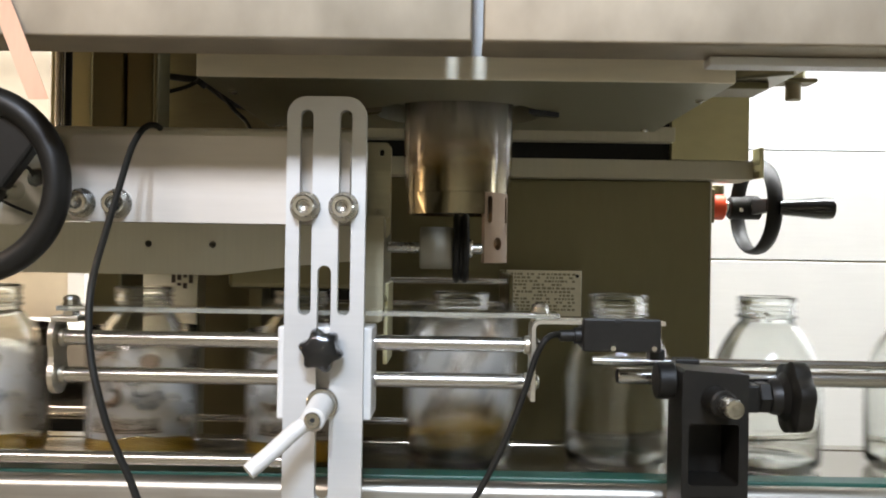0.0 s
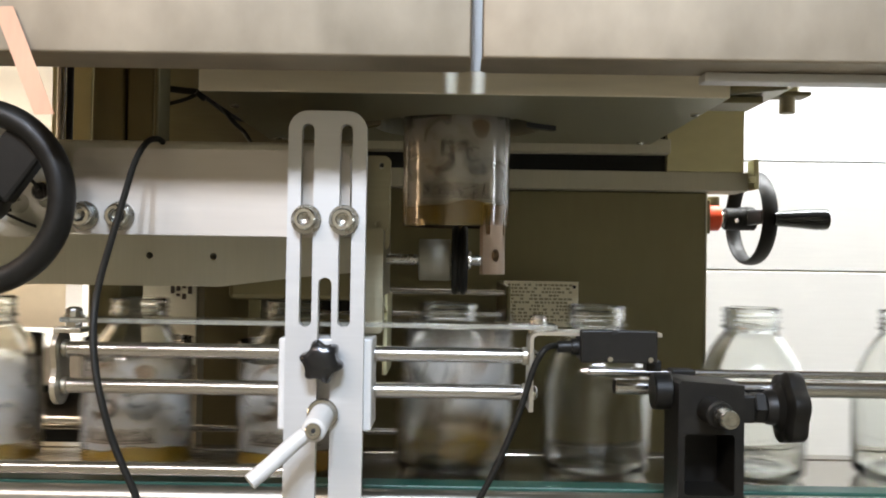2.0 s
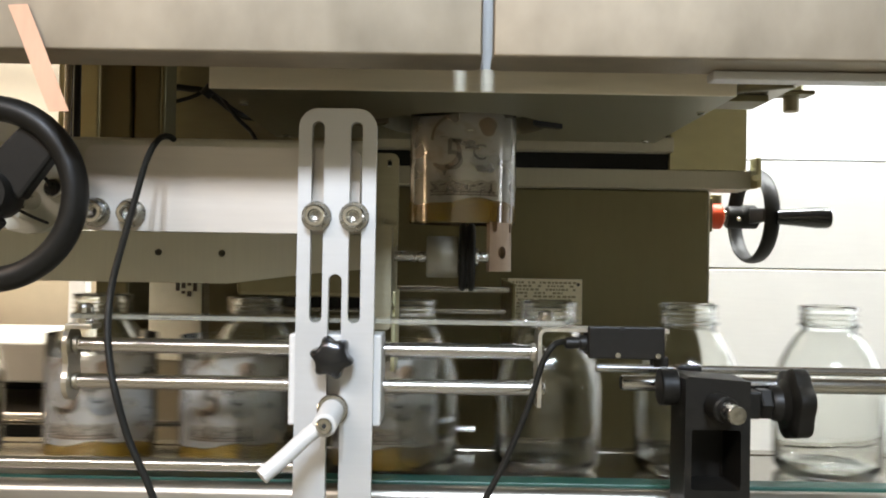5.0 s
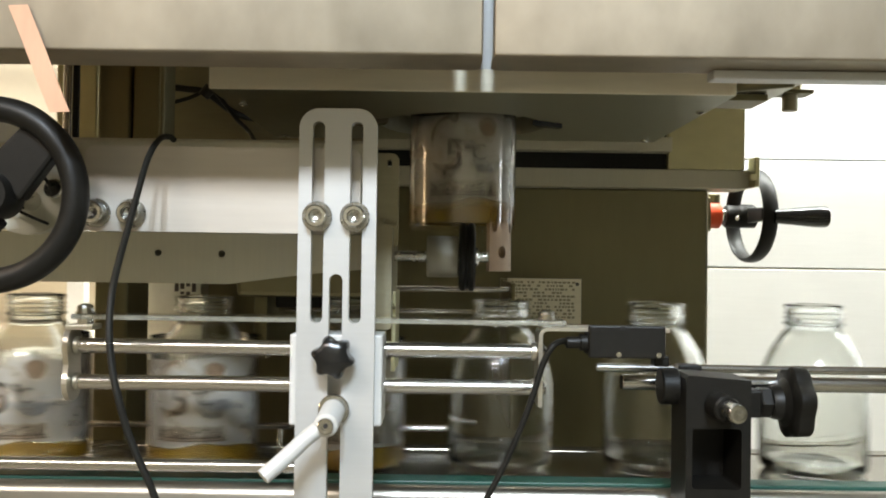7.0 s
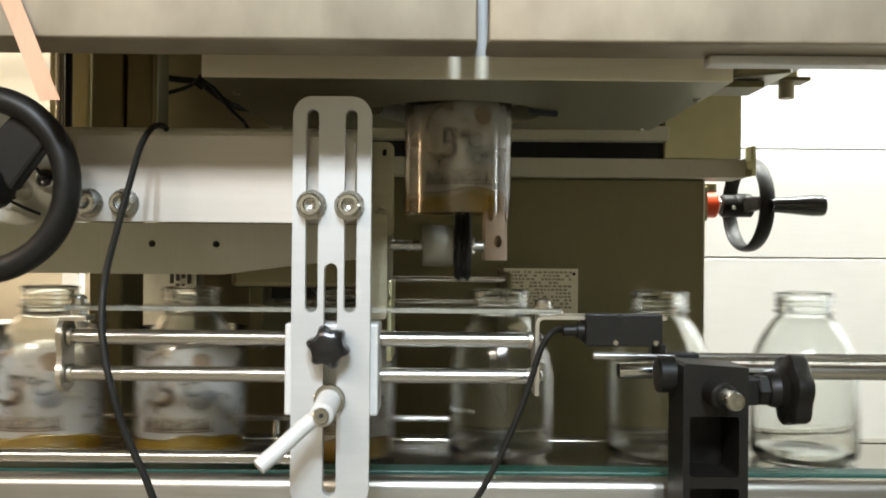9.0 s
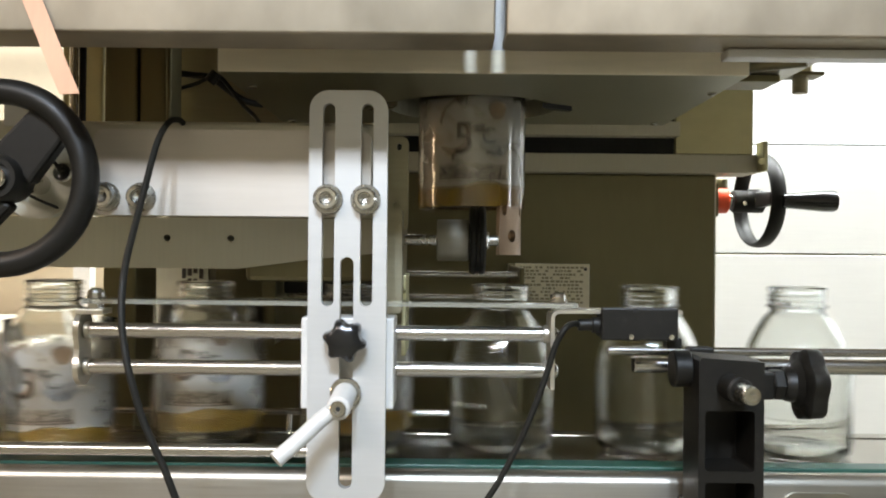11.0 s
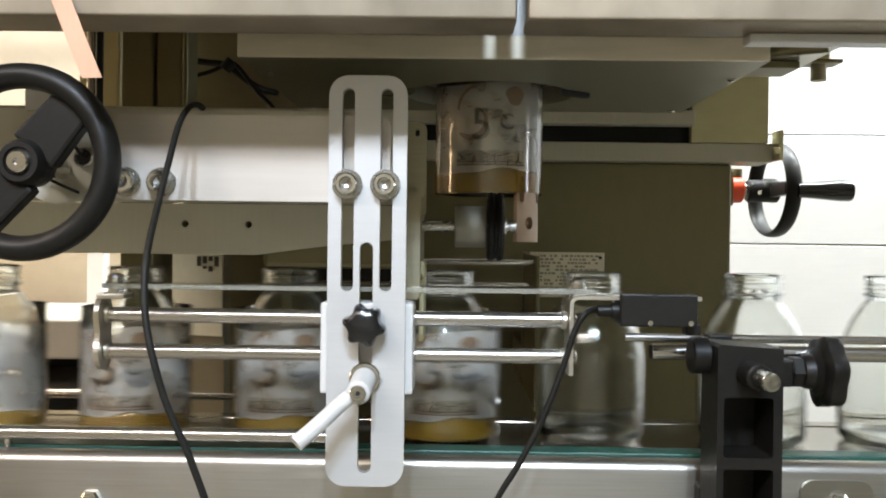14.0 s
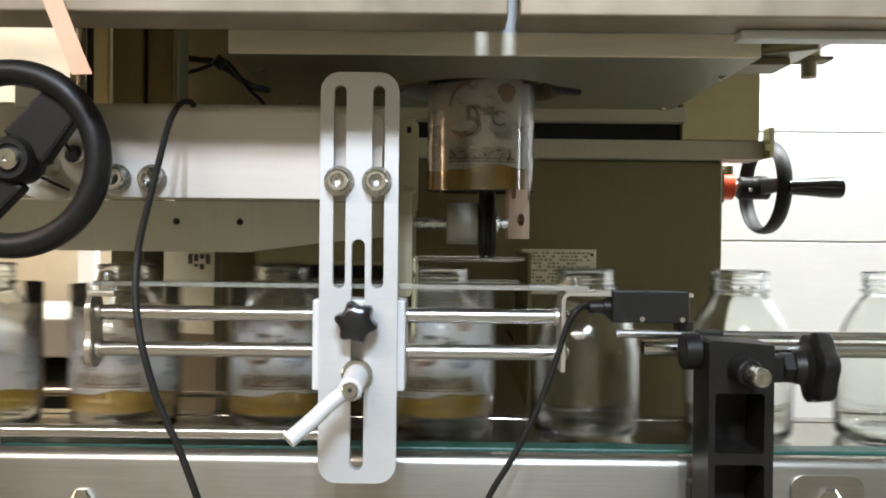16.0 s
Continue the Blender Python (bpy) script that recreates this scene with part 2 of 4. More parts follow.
def sheet(outer, holes, y0, y1, flat=False):
    """A plate with holes, drawn in x and z and as thick as y0 to y1; flat: drawn in x and y, thick along z."""
    bm = bmesh.new()
    edges = []
    for loop in [outer] + holes:
        vs = [bm.verts.new((a, y0, b)) for a, b in loop]
        edges += [bm.edges.new((vs[i], vs[(i + 1) % len(vs)])) for i in range(len(vs))]
    bmesh.ops.triangle_fill(bm, use_beauty=True, use_dissolve=False, edges=edges)
    out = bmesh.ops.extrude_face_region(bm, geom=bm.faces[:])
    bmesh.ops.translate(bm, verts=[g for g in out["geom"] if isinstance(g, bmesh.types.BMVert)], vec=(0, y1 - y0, 0))
    if flat:
        for v in bm.verts:
            v.co = (v.co.x, v.co.z, v.co.y)
    return bm


def cable(points, r, seg=10, steps=8):
    """A round cable through the points (Catmull-Rom)."""
    P = [Vector(p) for p in points]
    P = [P[0] * 2 - P[1]] + P + [P[-1] * 2 - P[-2]]
    line = []
    for i in range(1, len(P) - 2):
        a, b, c, d = P[i - 1:i + 3]
        for k in range(steps):
            t = k / steps
            line.append(0.5 * (2 * b + (c - a) * t + (2 * a - 5 * b + 4 * c - d) * t * t + (3 * b - a - 3 * c + d) * t ** 3))
    line.append(P[-2])
    bm = bmesh.new()
    prev, side = None, Vector((0, 1, 0))
    for i, p in enumerate(line):
        way = (line[min(i + 1, len(line) - 1)] - line[max(i - 1, 0)]).normalized()
        u = side.cross(way).normalized()
        w = way.cross(u)
        ring = [bm.verts.new(p + r * (math.cos(2 * math.pi * k / seg) * u + math.sin(2 * math.pi * k / seg) * w)) for k in range(seg)]
        if prev:
            for k in range(seg):
                bm.faces.new((prev[k], prev[(k + 1) % seg], ring[(k + 1) % seg], ring[k]))
        else:
            bm.faces.new(ring[::-1])
        prev = ring
    bm.faces.new(prev)
    return bm


def cap_screw(parent, x, y, z, head=0.0066, washer=0.0088):
    """A socket head screw with its washer, facing the viewer, as parts."""
    w = part("washer", lathe([(0, 0), (washer - 0.0004, 0), (washer, 0.0004), (washer, 0.0014), (washer - 0.0004, 0.0018), (0, 0.0018)], 32, (x, y, z), (x, y - 1, z)), WASHER, parent, smooth=True)
    h = part("screw_head", lathe([(head * 0.98, 0), (head, 0.0006), (head, 0.0066), (head - 0.0008, 0.0075), (head * 0.60, 0.0075), (head * 0.55, 0.0066), (head * 0.52, 0.0046), (0, 0.0040)], 6 * 6, (x, y - 0.0018, z), (x, y - 1, z)), ZINC, parent, smooth=True)
    part("socket", lathe([(0, 0), (head * 0.46, 0), (head * 0.40, 0.0007), (head * 0.18, 0.0004), (0, 0.0001)], 6, (x, y - 0.0018 - 0.0045, z), (x, y - 1, z)), WASHER, h)
    return w, h


# ---- the large structure ----
BACK = 1.6


def setting(name, bm, mat, label, category="", smooth=False):
    return tagged(part(name, bm, mat, smooth=smooth), label, category, kind="structure")


# unseen room shell is added; its dull colours hold bounced light down
setting("floor", box(-7, 7, -3.2, BACK + 0.15, -0.1, 0), FLOOR, "unseen grey epoxy floor, dark to limit bounced light", "floor")
setting("ceiling", box(-7, 7, -3.2, BACK + 0.15, 3.0, 3.1), CEILING, "unseen plain ceiling, dulled to limit bounced light", "ceiling")
setting("wall_south", box(-7, 7, -3.3, -3.2, 0, 3.0), GREY, "added grey wall behind the viewer, dark to limit bounced light", "wall")
setting("wall_west", box(-7.1, -7, -3.2, BACK + 0.15, 0, 3.0), GREY, "added grey end wall out of view, dark to limit bounced light", "wall")
setting("wall_east", box(7, 7.1, -3.2, BACK + 0.15, 0, 3.0), GREY, "added grey end wall out of view, dark to limit bounced light", "wall")
# window frames made up around the two side fills, out of view
for name, x, y0, y1, inward in (("window_1", 7.0, 0.15, 0.75, -1), ("window_2", -7.0, 0.45, 1.05, 1)):
    w = thing(name, "unseen white window frame added around a fill light", "window", (x, (y0 + y1) / 2, 0.8), kind="structure")
    a, b = sorted((0.0, 0.05 * inward))
    part("window_sill", box(a, b, -(y1 - y0) / 2 - 0.06, (y1 - y0) / 2 + 0.06, -0.06, -0.002), WHITE, w)
    part("window_head", box(a, b, -(y1 - y0) / 2 - 0.06, (y1 - y0) / 2 + 0.06, 1.202, 1.26), WHITE, w)
    part("window_jamb", box(a, b, -(y1 - y0) / 2 - 0.06, -(y1 - y0) / 2 - 0.002, 0, 1.2), WHITE, w)
    part("window_jamb", box(a, b, (y1 - y0) / 2 + 0.002, (y1 - y0) / 2 + 0.06, 0, 1.2), WHITE, w)
wall_north = setting("wall_north", box(-7, 7, BACK + 0.012, BACK + 0.15, 0, 3.0), CREAM, "back wall clad with white horizontal boards", "wall")
setting("side_wall_panel", box(-2.6, -0.40, BACK - 0.02, BACK + 0.010, 0, 3.0), CREAM, "cream painted wall panel beside the white cladding", "wall")


def luminaire(x, y, z, w, h):
    t = thing("ceiling_light", "unseen white metal ceiling light fitting with a long diffuser, added", "ceiling light", (x, y, z), "ceiling lights")
    part("housing", box(-w / 2 - 0.03, w / 2 + 0.03, -h / 2 - 0.03, h / 2 + 0.03, 0.0, 0.06, 0.008), WHITE, t)
    part("hanger", rod((0, 0, 0.055), (0, 0, 3.0 - z), 0.006), ZINC, t, smooth=True)
    return t


luminaire(-1.55, LAMP_Y, LAMP_Z + 0.06, 2.2, 0.16)
for tube_x in TUBES_X:
    luminaire(tube_x, LAMP_Y, LAMP_Z + 0.08, 0.11, 0.4)
# fittings added out of view above the back and side fills
luminaire(0.85, 1.30, 2.86, 3.9, 0.16)
luminaire(-2.2, 0.4, 2.92, 0.3, 2.0)

# conveyor
BELT_Z = 0.903
conveyor = thing("conveyor", "stainless steel conveyor with a dark belt and green wear strips", "conveyor", (0, 0.69, 0))


def on(t, bm):
    return shift(bm, -t.location)


frame_outline = [(0.600, 0.60), (0.600, 0.9005), (0.6015, 0.9045), (0.6045, 0.9070), (0.609, 0.9075), (0.612, 0.9075), (0.612, 0.60)]


def side_frame(mirror):
    bm = bmesh.new()
    loops = []
    for x in (-6.4, 6.4):
        loops.append([bm.verts.new((x, (1.38 - y) if mirror else y, z)) for y, z in frame_outline])
    k = len(frame_outline)
    for i in range(k):
        j = (i + 1) % k
        bm.faces.new((loops[0][i], loops[0][j], loops[1][j], loops[1][i]))
    bm.faces.new(loops[0])
    bm.faces.new(loops[1][::-1])
    return bm


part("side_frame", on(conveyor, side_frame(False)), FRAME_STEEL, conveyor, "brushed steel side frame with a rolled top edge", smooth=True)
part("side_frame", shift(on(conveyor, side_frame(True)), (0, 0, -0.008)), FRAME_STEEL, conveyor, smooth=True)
part("belt", on(conveyor, box(-6.4, 6.4, 0.634, 0.746, 0.885, BELT_Z, 0.002)), BELT, conveyor, "glossy dark steel conveyor belt")
part("wear_strip", on(conveyor, box(-6.4, 6.4, 0.6135, 0.632, 0.89, 0.9095, 0.001)), GREEN, conveyor, "green plastic wear strip")
part("wear_strip", on(conveyor, box(-6.4, 6.4, 0.748, 0.7665, 0.89, 0.9035, 0.001)), BELT, conveyor, "smooth steel edge strip")
for lx in (-4.5, -1.6, 1.6, 4.5):
    part("leg", on(conveyor, box(lx - 0.03, lx + 0.03, 0.63, 0.69, 0, 0.885, 0.004)), STEEL, conveyor)
    part("leg", on(conveyor, box(lx - 0.03, lx + 0.03, 0.70, 0.76, 0, 0.885, 0.004)), STEEL, conveyor)
HX0, HX1, HZ = 0.2125, 0.2610, 0.8970
part("hatch", on(conveyor, sheet(rounded(HX0, HX1, 0.85, HZ, 0.009), [], 0.5965, 0.5995)), FRAME_STEEL, conveyor, "small rounded steel cover plate")
part("bolt", on(conveyor, lathe([(0, 0), (0.0075, 0), (0.0075, 0.004), (0.006, 0.005), (0, 0.005)], 6, ((HX0 + HX1) / 2, 0.5965, HZ - 0.014), ((HX0 + HX1) / 2, 0, HZ - 0.014))), ZINC, conveyor)
part("bolt", on(conveyor, lathe([(0, 0), (0.0075, 0), (0.0075, 0.005), (0.006, 0.006), (0, 0.006)], 6, (-0.2655, 0.600, 0.8755), (-0.2655, 0, 0.8755))), ZINC, conveyor)

front_rail = thing("guide_rail", "polished steel guide rail tube along the belt", "guide rail", (-0.6, 0.612, 0.9095), "guide rails")
part("tube", on(front_rail, rod((-1.4, 0.608, 0.9190), (-0.10, 0.608, 0.9190), 0.0047)), CHROME, front_rail, smooth=True)
for px in (-1.2, -0.7, -0.33):
    part("stud", on(front_rail, rod((px, 0.612, 0.9075), (px, 0.611, 0.917), 0.003)), ZINC, front_rail, smooth=True)

rear_rail = thing("guide_rail", "thin polished steel guide rails behind the bottles", "guide rail", (0, 0.775, 0.9075), "guide rails")
part("tube", on(rear_rail, rod((-1.4, 0.775, 0.9155), (0.02, 0.775, 0.9155), 0.0030)), CHROME, rear_rail, smooth=True)
for px in (-1.2, -0.62, -0.15):
    part("stud", on(rear_rail, rod((px, 0.772, 0.8990), (px, 0.775, 0.914), 0.0025)), ZINC, rear_rail, smooth=True)

# ---- the machine's head and cover ----
cover = thing("machine_cover", "pair of brushed stainless steel cover doors with rounded edges", "machine cover", (0, 0.47, 1.162))


def cover_door(x0, x1, inner, label):
    """A folded sheet door: front skin, bottom flange and a short return beside the gap; inner is -1 or 1, the side of the gap."""
    z0, back, r = 1.1662, 0.482, 0.006
    arc = [(r * math.sin(radians(a)), r * math.cos(radians(a))) for a in range(0, 91, 15)]
    if inner > 0:
        flange = [(x0, 0.4484), (x0, back)] + [(x1 - r + a, back - r + b) for a, b in arc] + [(x1, 0.4484)]
        side = box(x1 - 0.002, x1 - 0.0001, 0.4488, 0.456, z0 + 0.003, 1.4195)
    else:
        flange = [(x1, 0.4484), (x1, back)] + [(x0 + r - a, back - r + b) for a, b in arc] + [(x0, 0.4484)]
        side = box(x0 + 0.0001, x0 + 0.002, 0.4488, 0.456, z0 + 0.003, 1.4195)
    bm = merge(box(x0, x1, 0.445, 0.4488, z0, 1.42, 0.0013, 3), sheet(flange, [], z0 + 0.0001, z0 + 0.0026, flat=True), side)
    return part("door", on(cover, bm), COVER, cover, label, smooth=True)


cover_door(-0.75, 0.0093, 1, "brushed steel door with faint smudges")
cover_door(0.0149, 0.75, -1, "brushed steel door with faint scratches")
# pale strip added in place of the reflection along the door's lower edge
part("lip", on(cover, box(0.1337, 0.75, 0.4700, 0.4830, 1.1612, 1.1660, 0.0008)), ALU, cover, "pale strip standing for a reflection under the door")
part("roof", on(cover, box(-0.75, 0.75, 0.446, 1.15, 1.4205, 1.43)), COVER, cover)

head = thing("sleeving_head", "grey steel sleeving head plate with a round opening", "machine head", (0.004, 0.69, 1.167))
HOLE_C = (0.0042, 0.69)
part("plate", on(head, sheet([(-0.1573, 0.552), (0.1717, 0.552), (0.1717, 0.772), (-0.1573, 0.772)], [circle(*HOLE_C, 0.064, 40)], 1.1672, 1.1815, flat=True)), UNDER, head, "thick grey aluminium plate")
# separate sheet paints the plate's lit front lighter than its underside
part("front_edge", on(head, box(-0.1573, 0.1717, 0.5492, 0.5518, 1.1672, 1.1815, 0.0004)), LIT_STEEL, head, "front edge painted pale for the light it reflects")
part("front_wall", on(head, box(-0.157, 0.145, 0.5500, 0.5530, 1.1817, 1.415)), ALU, head)
part("base_plate", on(head, sheet([(-0.157, 0.5535), (0.1722, 0.5535), (0.1722, 0.530), (0.226, 0.530), (0.226, 0.655), (0.168, 0.655), (0.168, 0.771), (-0.157, 0.771)], [circle(*HOLE_C, 0.062, 40)], 1.1822, 1.189, flat=True)), PLATE, head)
part("cross_brace", on(head, rod((0.1740, 0.566, 1.1770), (0.2060, 0.545, 1.1770), 0.0050)), DARK_STEEL, head, "dark diagonal brace bar")
# thin dark plate paints the shaded rear corner of the base plate
part("cleat", on(head, box(0.1722, 0.2165, 0.6200, 0.6545, 1.1770, 1.1818, 0.0006)), DARK_STEEL, head)
for bx, by in ((-0.147, 0.60), (0.1663, 0.61), (0.160, 0.757), (-0.147, 0.757)):
    part("screw_head", on(head, lathe([(0, 0), (0.0030, 0), (0.0030, 0.0012), (0.0020, 0.002), (0, 0.0022)], 16, (bx, by, 1.1672), (bx, by, 0))), ZINC, head, smooth=True)
for x0, x1, y0, y1 in ((-0.10, 0.108, 0.590, 0.594), (-0.10, 0.108, 0.786, 0.790), (-0.104, -0.10, 0.590, 0.790), (0.108, 0.112, 0.590, 0.790)):
    part("housing_wall", on(head, box(x0, x1, y0, y1, 1.189, 1.44)), DARK_STEEL, head)
part("housing_top", on(head, box(-0.104, 0.112, 0.590, 0.790, 1.44, 1.445)), DARK_STEEL, head)
part("clip", on(head, sheet([(0.055, 0.655), (0.079, 0.672), (0.077, 0.678), (0.060, 0.668)], [], 1.1635, 1.1670, flat=True)), BLACK, head, "black clip beside the opening")
part("clip", on(head, sheet([(-0.078, 0.672), (-0.052, 0.655), (-0.056, 0.668), (-0.072, 0.678)], [], 1.1635, 1.1670, flat=True)), ZINC, head)

mandrel = thing("mandrel", "brown-tinted polished steel sleeve mandrel with drilled holes", "mandrel", (HOLE_C[0], HOLE_C[1], 1.2))
MR = 0.0385


def mandrel_skirt(a0, a1, z0, z1, cut):
    """A curved wall of the mandrel with round holes cut through it."""
    r1, r0 = MR, MR - 0.004
    outer = [(a0 * r1, z0), (a1 * r1, z0), (a1 * r1, z1), (a0 * r1, z1)]
    pts = []
    for k in range(4):
        p, q = outer[k], outer[(k + 1) % 4]
        m = 12 if k % 2 == 0 else 4
        pts += [(p[0] + (q[0] - p[0]) * i / m, p[1] + (q[1] - p[1]) * i / m) for i in range(m)]
    bm = sheet(pts, cut, 0, 0.004)
    bmesh.ops.subdivide_edges(bm, edges=[e for e in bm.edges if e.calc_length() > 0.012], cuts=2)
    for v in bm.verts:
        a, depth = v.co.x / r1, v.co.y
        r = r1 - depth
        v.co = (HOLE_C[0] + r * math.sin(a), HOLE_C[1] - r * math.cos(a), v.co.z)
    return bm


part("upper_tube", on(mandrel, lathe([(MR - 0.004, 1.1062), (MR, 1.1062), (MR, 1.40), (MR - 0.004, 1.40)], 48, (HOLE_C[0], HOLE_C[1], 0), (HOLE_C[0], HOLE_C[1], 1), closed=True)), COPPER, mandrel, smooth=True)
part("lower_wall", on(mandrel, mandrel_skirt(-3.95, 0.545, 1.0902, 1.1060, [])), COPPER, mandrel, smooth=True)
part("skirt", on(mandrel, mandrel_skirt(0.55, 2.3, 1.0543, 1.1060, [circle(0.90 * MR, 1.0685, 0.0048, 16), slot(0.672 * MR, 1.0835, 1.1035, 0.0022), slot(1.24 * MR, 1.0835, 1.1035, 0.0020)])), SKIRT, mandrel, "drilled lower skirt", smooth=True)
# near-black rod stands in for the shade inside the tube
part("core", on(mandrel, rod((HOLE_C[0], HOLE_C[1] + 0.004, 1.0925), (HOLE_C[0], HOLE_C[1] + 0.004, 1.12), 0.0335)), HOLE, mandrel, "near-black core painted as the inner shade", smooth=True)
part("bracket", on(mandrel, box(HOLE_C[0] - 0.006, HOLE_C[0] + 0.006, 0.73, 0.80, 1.31, 1.33)), STEEL, mandrel)

# drive roller on its shaft
roller = thing("drive_roller", "grey steel drive roller with a black rubber ring on a shaft", "roller", (-0.01, 0.622, 1.0645))
RY, RZ = 0.622, 1.0645
part("shaft", on(roller, rod((-0.050, RY, RZ), (0.0218, RY, RZ), 0.0036)), WASHER, roller, smooth=True)
part("drum", on(roller, rod((-0.0213, RY, RZ), (0.0010, RY, RZ), 0.0145, 0.001)), DRUM, roller, "satin steel drum", smooth=True)
part("tyre", on(roller, lathe([(0.012, 0), (0.0225, 0), (0.0240, 0.0015), (0.0240, 0.0035), (0.0222, 0.0050), (0.0222, 0.0062), (0.0240, 0.0075), (0.0240, 0.0095), (0.0225, 0.011), (0.012, 0.011)], 40, (0.0014, RY, RZ), (1, RY, RZ))), RUBBER, roller, "grooved black rubber tyre", smooth=True)
part("collar", on(roller, rod((0.0124, RY, RZ), (0.0150, RY, RZ), 0.0065)), ZINC, roller, smooth=True)

# drive housing left of the mandrel
drive = thing("drive_housing", "grey metal drive housing with a white front plate", "machine part", (-0.2, 0.6, 1.04))
part("front_plate", on(drive, sheet(rounded(-0.2261, -0.0600, 1.0768, 1.1283, 0.006), [], 0.530, 0.540)), PANEL, drive, "pale satin aluminium front plate")
part("top_bar", on(drive, box(-0.52, -0.0560, 0.5405, 0.60, 1.080, 1.1345, 0.002)), ALU_GREY, drive)
part("lower_body", on(drive, sheet([(-0.52, 1.0422), (-0.168, 1.0424), (-0.112, 1.0500), (-0.052, 1.0560), (-0.052, 1.0795), (-0.52, 1.0795)], [circle(-0.2193, 1.0645, 0.0026, 14), circle(-0.1726, 1.0645, 0.0026, 14)], 0.650, 0.70)), ALU_GREY, drive, "olive grey lower body with two drilled holes")
# black backing paints the depth shade seen through the two drilled holes
part("hole_backing", on(drive, box(-0.25, -0.15, 0.701, 0.705, 1.05, 1.075)), HOLE, drive)
part("link_wall", on(drive, box(-0.52, -0.06, 0.60, 0.652, 1.0800, 1.1320, 0.002)), ALU_GREY, drive)
part("underside", on(drive, box(-0.166, -0.050, 0.668, 0.72, 1.0325, 1.0600, 0.004)), DARK_STEEL, drive, "dark gearbox underside")
part("end_cover", on(drive, sheet(rounded(-0.062, -0.0440, 1.0150, 1.0850, 0.003), [], 0.590, 0.66)), OLIVE, drive)
part("end_flange", on(drive, sheet(rounded(-0.064, -0.0410, 1.0700, 1.1350, 0.005), [slot(-0.0475, 1.1255, 1.1305, 0.0016)], 0.6072, 0.612)), OLIVE, drive, "thin steel flange with a slot")
part("inner_flange", on(drive, sheet(rounded(-0.062, -0.0415, 1.0827, 1.1176, 0.004), [circle(-0.0490, 1.0880, 0.0019, 12)], 0.6035, 0.6070)), OLIVE, drive, "small steel flange with one hole")
for sx in (-0.2185, -0.1972):
    cap_screw(drive, sx - drive.location.x, 0.530 - drive.location.y, 1.0875 - drive.location.z)
stay = thing("stay_plate", "narrow upright steel stay plate beside the drive", "machine part", (-0.043, 0.65, 0.985))
part("plate", on(stay, box(-0.0450, -0.0420, 0.610, 0.66, 0.9850, 1.0400, 0.0006)), BRASSY, stay)
part("hanger", on(stay, box(-0.0600, -0.0452, 0.620, 0.655, 1.0050, 1.0149, 0.0006)), DARK_STEEL, stay)
part("lever", on(stay, rod((-0.066, 0.605, 1.018), (-0.043, 0.607, 1.031), 0.0028)), DARK_STEEL, stay, "short dark lever", smooth=True)

# ---- slotted bracket and its clamps ----
bracket = thing("slotted_bracket", "pale aluminium adjusting bracket with three long slots", "bracket", (-0.0725, 0.52, 0.9095))
BX0, BX1 = -0.0955, -0.0495
part("plate", on(bracket, sheet(rounded(BX0, BX1, 0.9092, 1.1508, 0.0115, 8), [slot(-0.0840, 1.0240, 1.1432, 0.0037), slot(-0.0614, 1.0240, 1.1432, 0.0037), slot(-0.0727, 0.9170, 1.0530, 0.0040)], 0.520, 0.526)), ALU, bracket, "satin aluminium plate with three slots")
for sx in (-0.0842, -0.0620):
    cap_screw(bracket, sx - bracket.location.x, 0, 1.0868 - bracket.location.z)
part("clamp_block", on(bracket, box(-0.1003, -0.0450, 0.5263, 0.560, 0.9626, 1.0168, 0.0012)), WHITE, bracket, "white plastic clamp block")


DOME = ((0.55, 0), (0.96, 0.05), (1.0, 0.2), (1.0, 0.5), (0.94, 0.7), (0.82, 0.86), (0.58, 0.96), (0.28, 1.0))


def lobed(r, lobes, depth, p0, p1, dip=0.2, n=72, profile=DOME):
    bm = bmesh.new()
    rings = []
    for scale, h in profile:
        ring = []
        for i in range(n):
            a = 2 * math.pi * i / n
            valley = (1 - math.cos(lobes * a)) / 2
            rr = r * scale * (1 - dip * valley * (1 if scale > 0.9 else 0.5 if scale > 0.7 else 0.1))
            ring.append(bm.verts.new((rr * math.cos(a), rr * math.sin(a), h * depth)))
        rings.append(ring)
    for a, b in zip(rings, rings[1:]):
        for i in range(n):
            bm.faces.new((a[i], a[(i + 1) % n], b[(i + 1) % n], b[i]))
    bm.faces.new(rings[0][::-1])
    bm.faces.new(rings[-1])
    bm.transform(turn_between(p0, p1) @ pose(0, 0, 0, 0, 0, 48))
    return bm


part("star_knob", on(bracket, lobed(0.0129, 6, 0.014, (-0.0725, 0.516, 1.0050), (-0.0725, 0, 1.0050), 0.25)), BLACK_GLOSS, bracket, "glossy black six-lobed star knob", smooth=True)
part("knob_stem", on(bracket, rod((-0.0725, 0.54, 1.0050), (-0.0725, 0.514, 1.0050), 0.0045)), ZINC, bracket, smooth=True)
part("washer", on(bracket, rod((-0.0725, 0.5198, 0.9735), (-0.0725, 0.5165, 0.9735), 0.0092)), ZINC, bracket, smooth=True)
part("clamp_lever", on(bracket, merge(rod((-0.0725, 0.5163, 0.9735), (-0.0735, 0.490, 0.9690), 0.0068, 0.001), cable([(-0.0735, 0.496, 0.9695), (-0.083, 0.492, 0.963), (-0.094, 0.484, 0.953), (-0.1052, 0.477, 0.9435)], 0.0045, 14))), WHITE, bracket, "pale grey clamping lever", smooth=True)
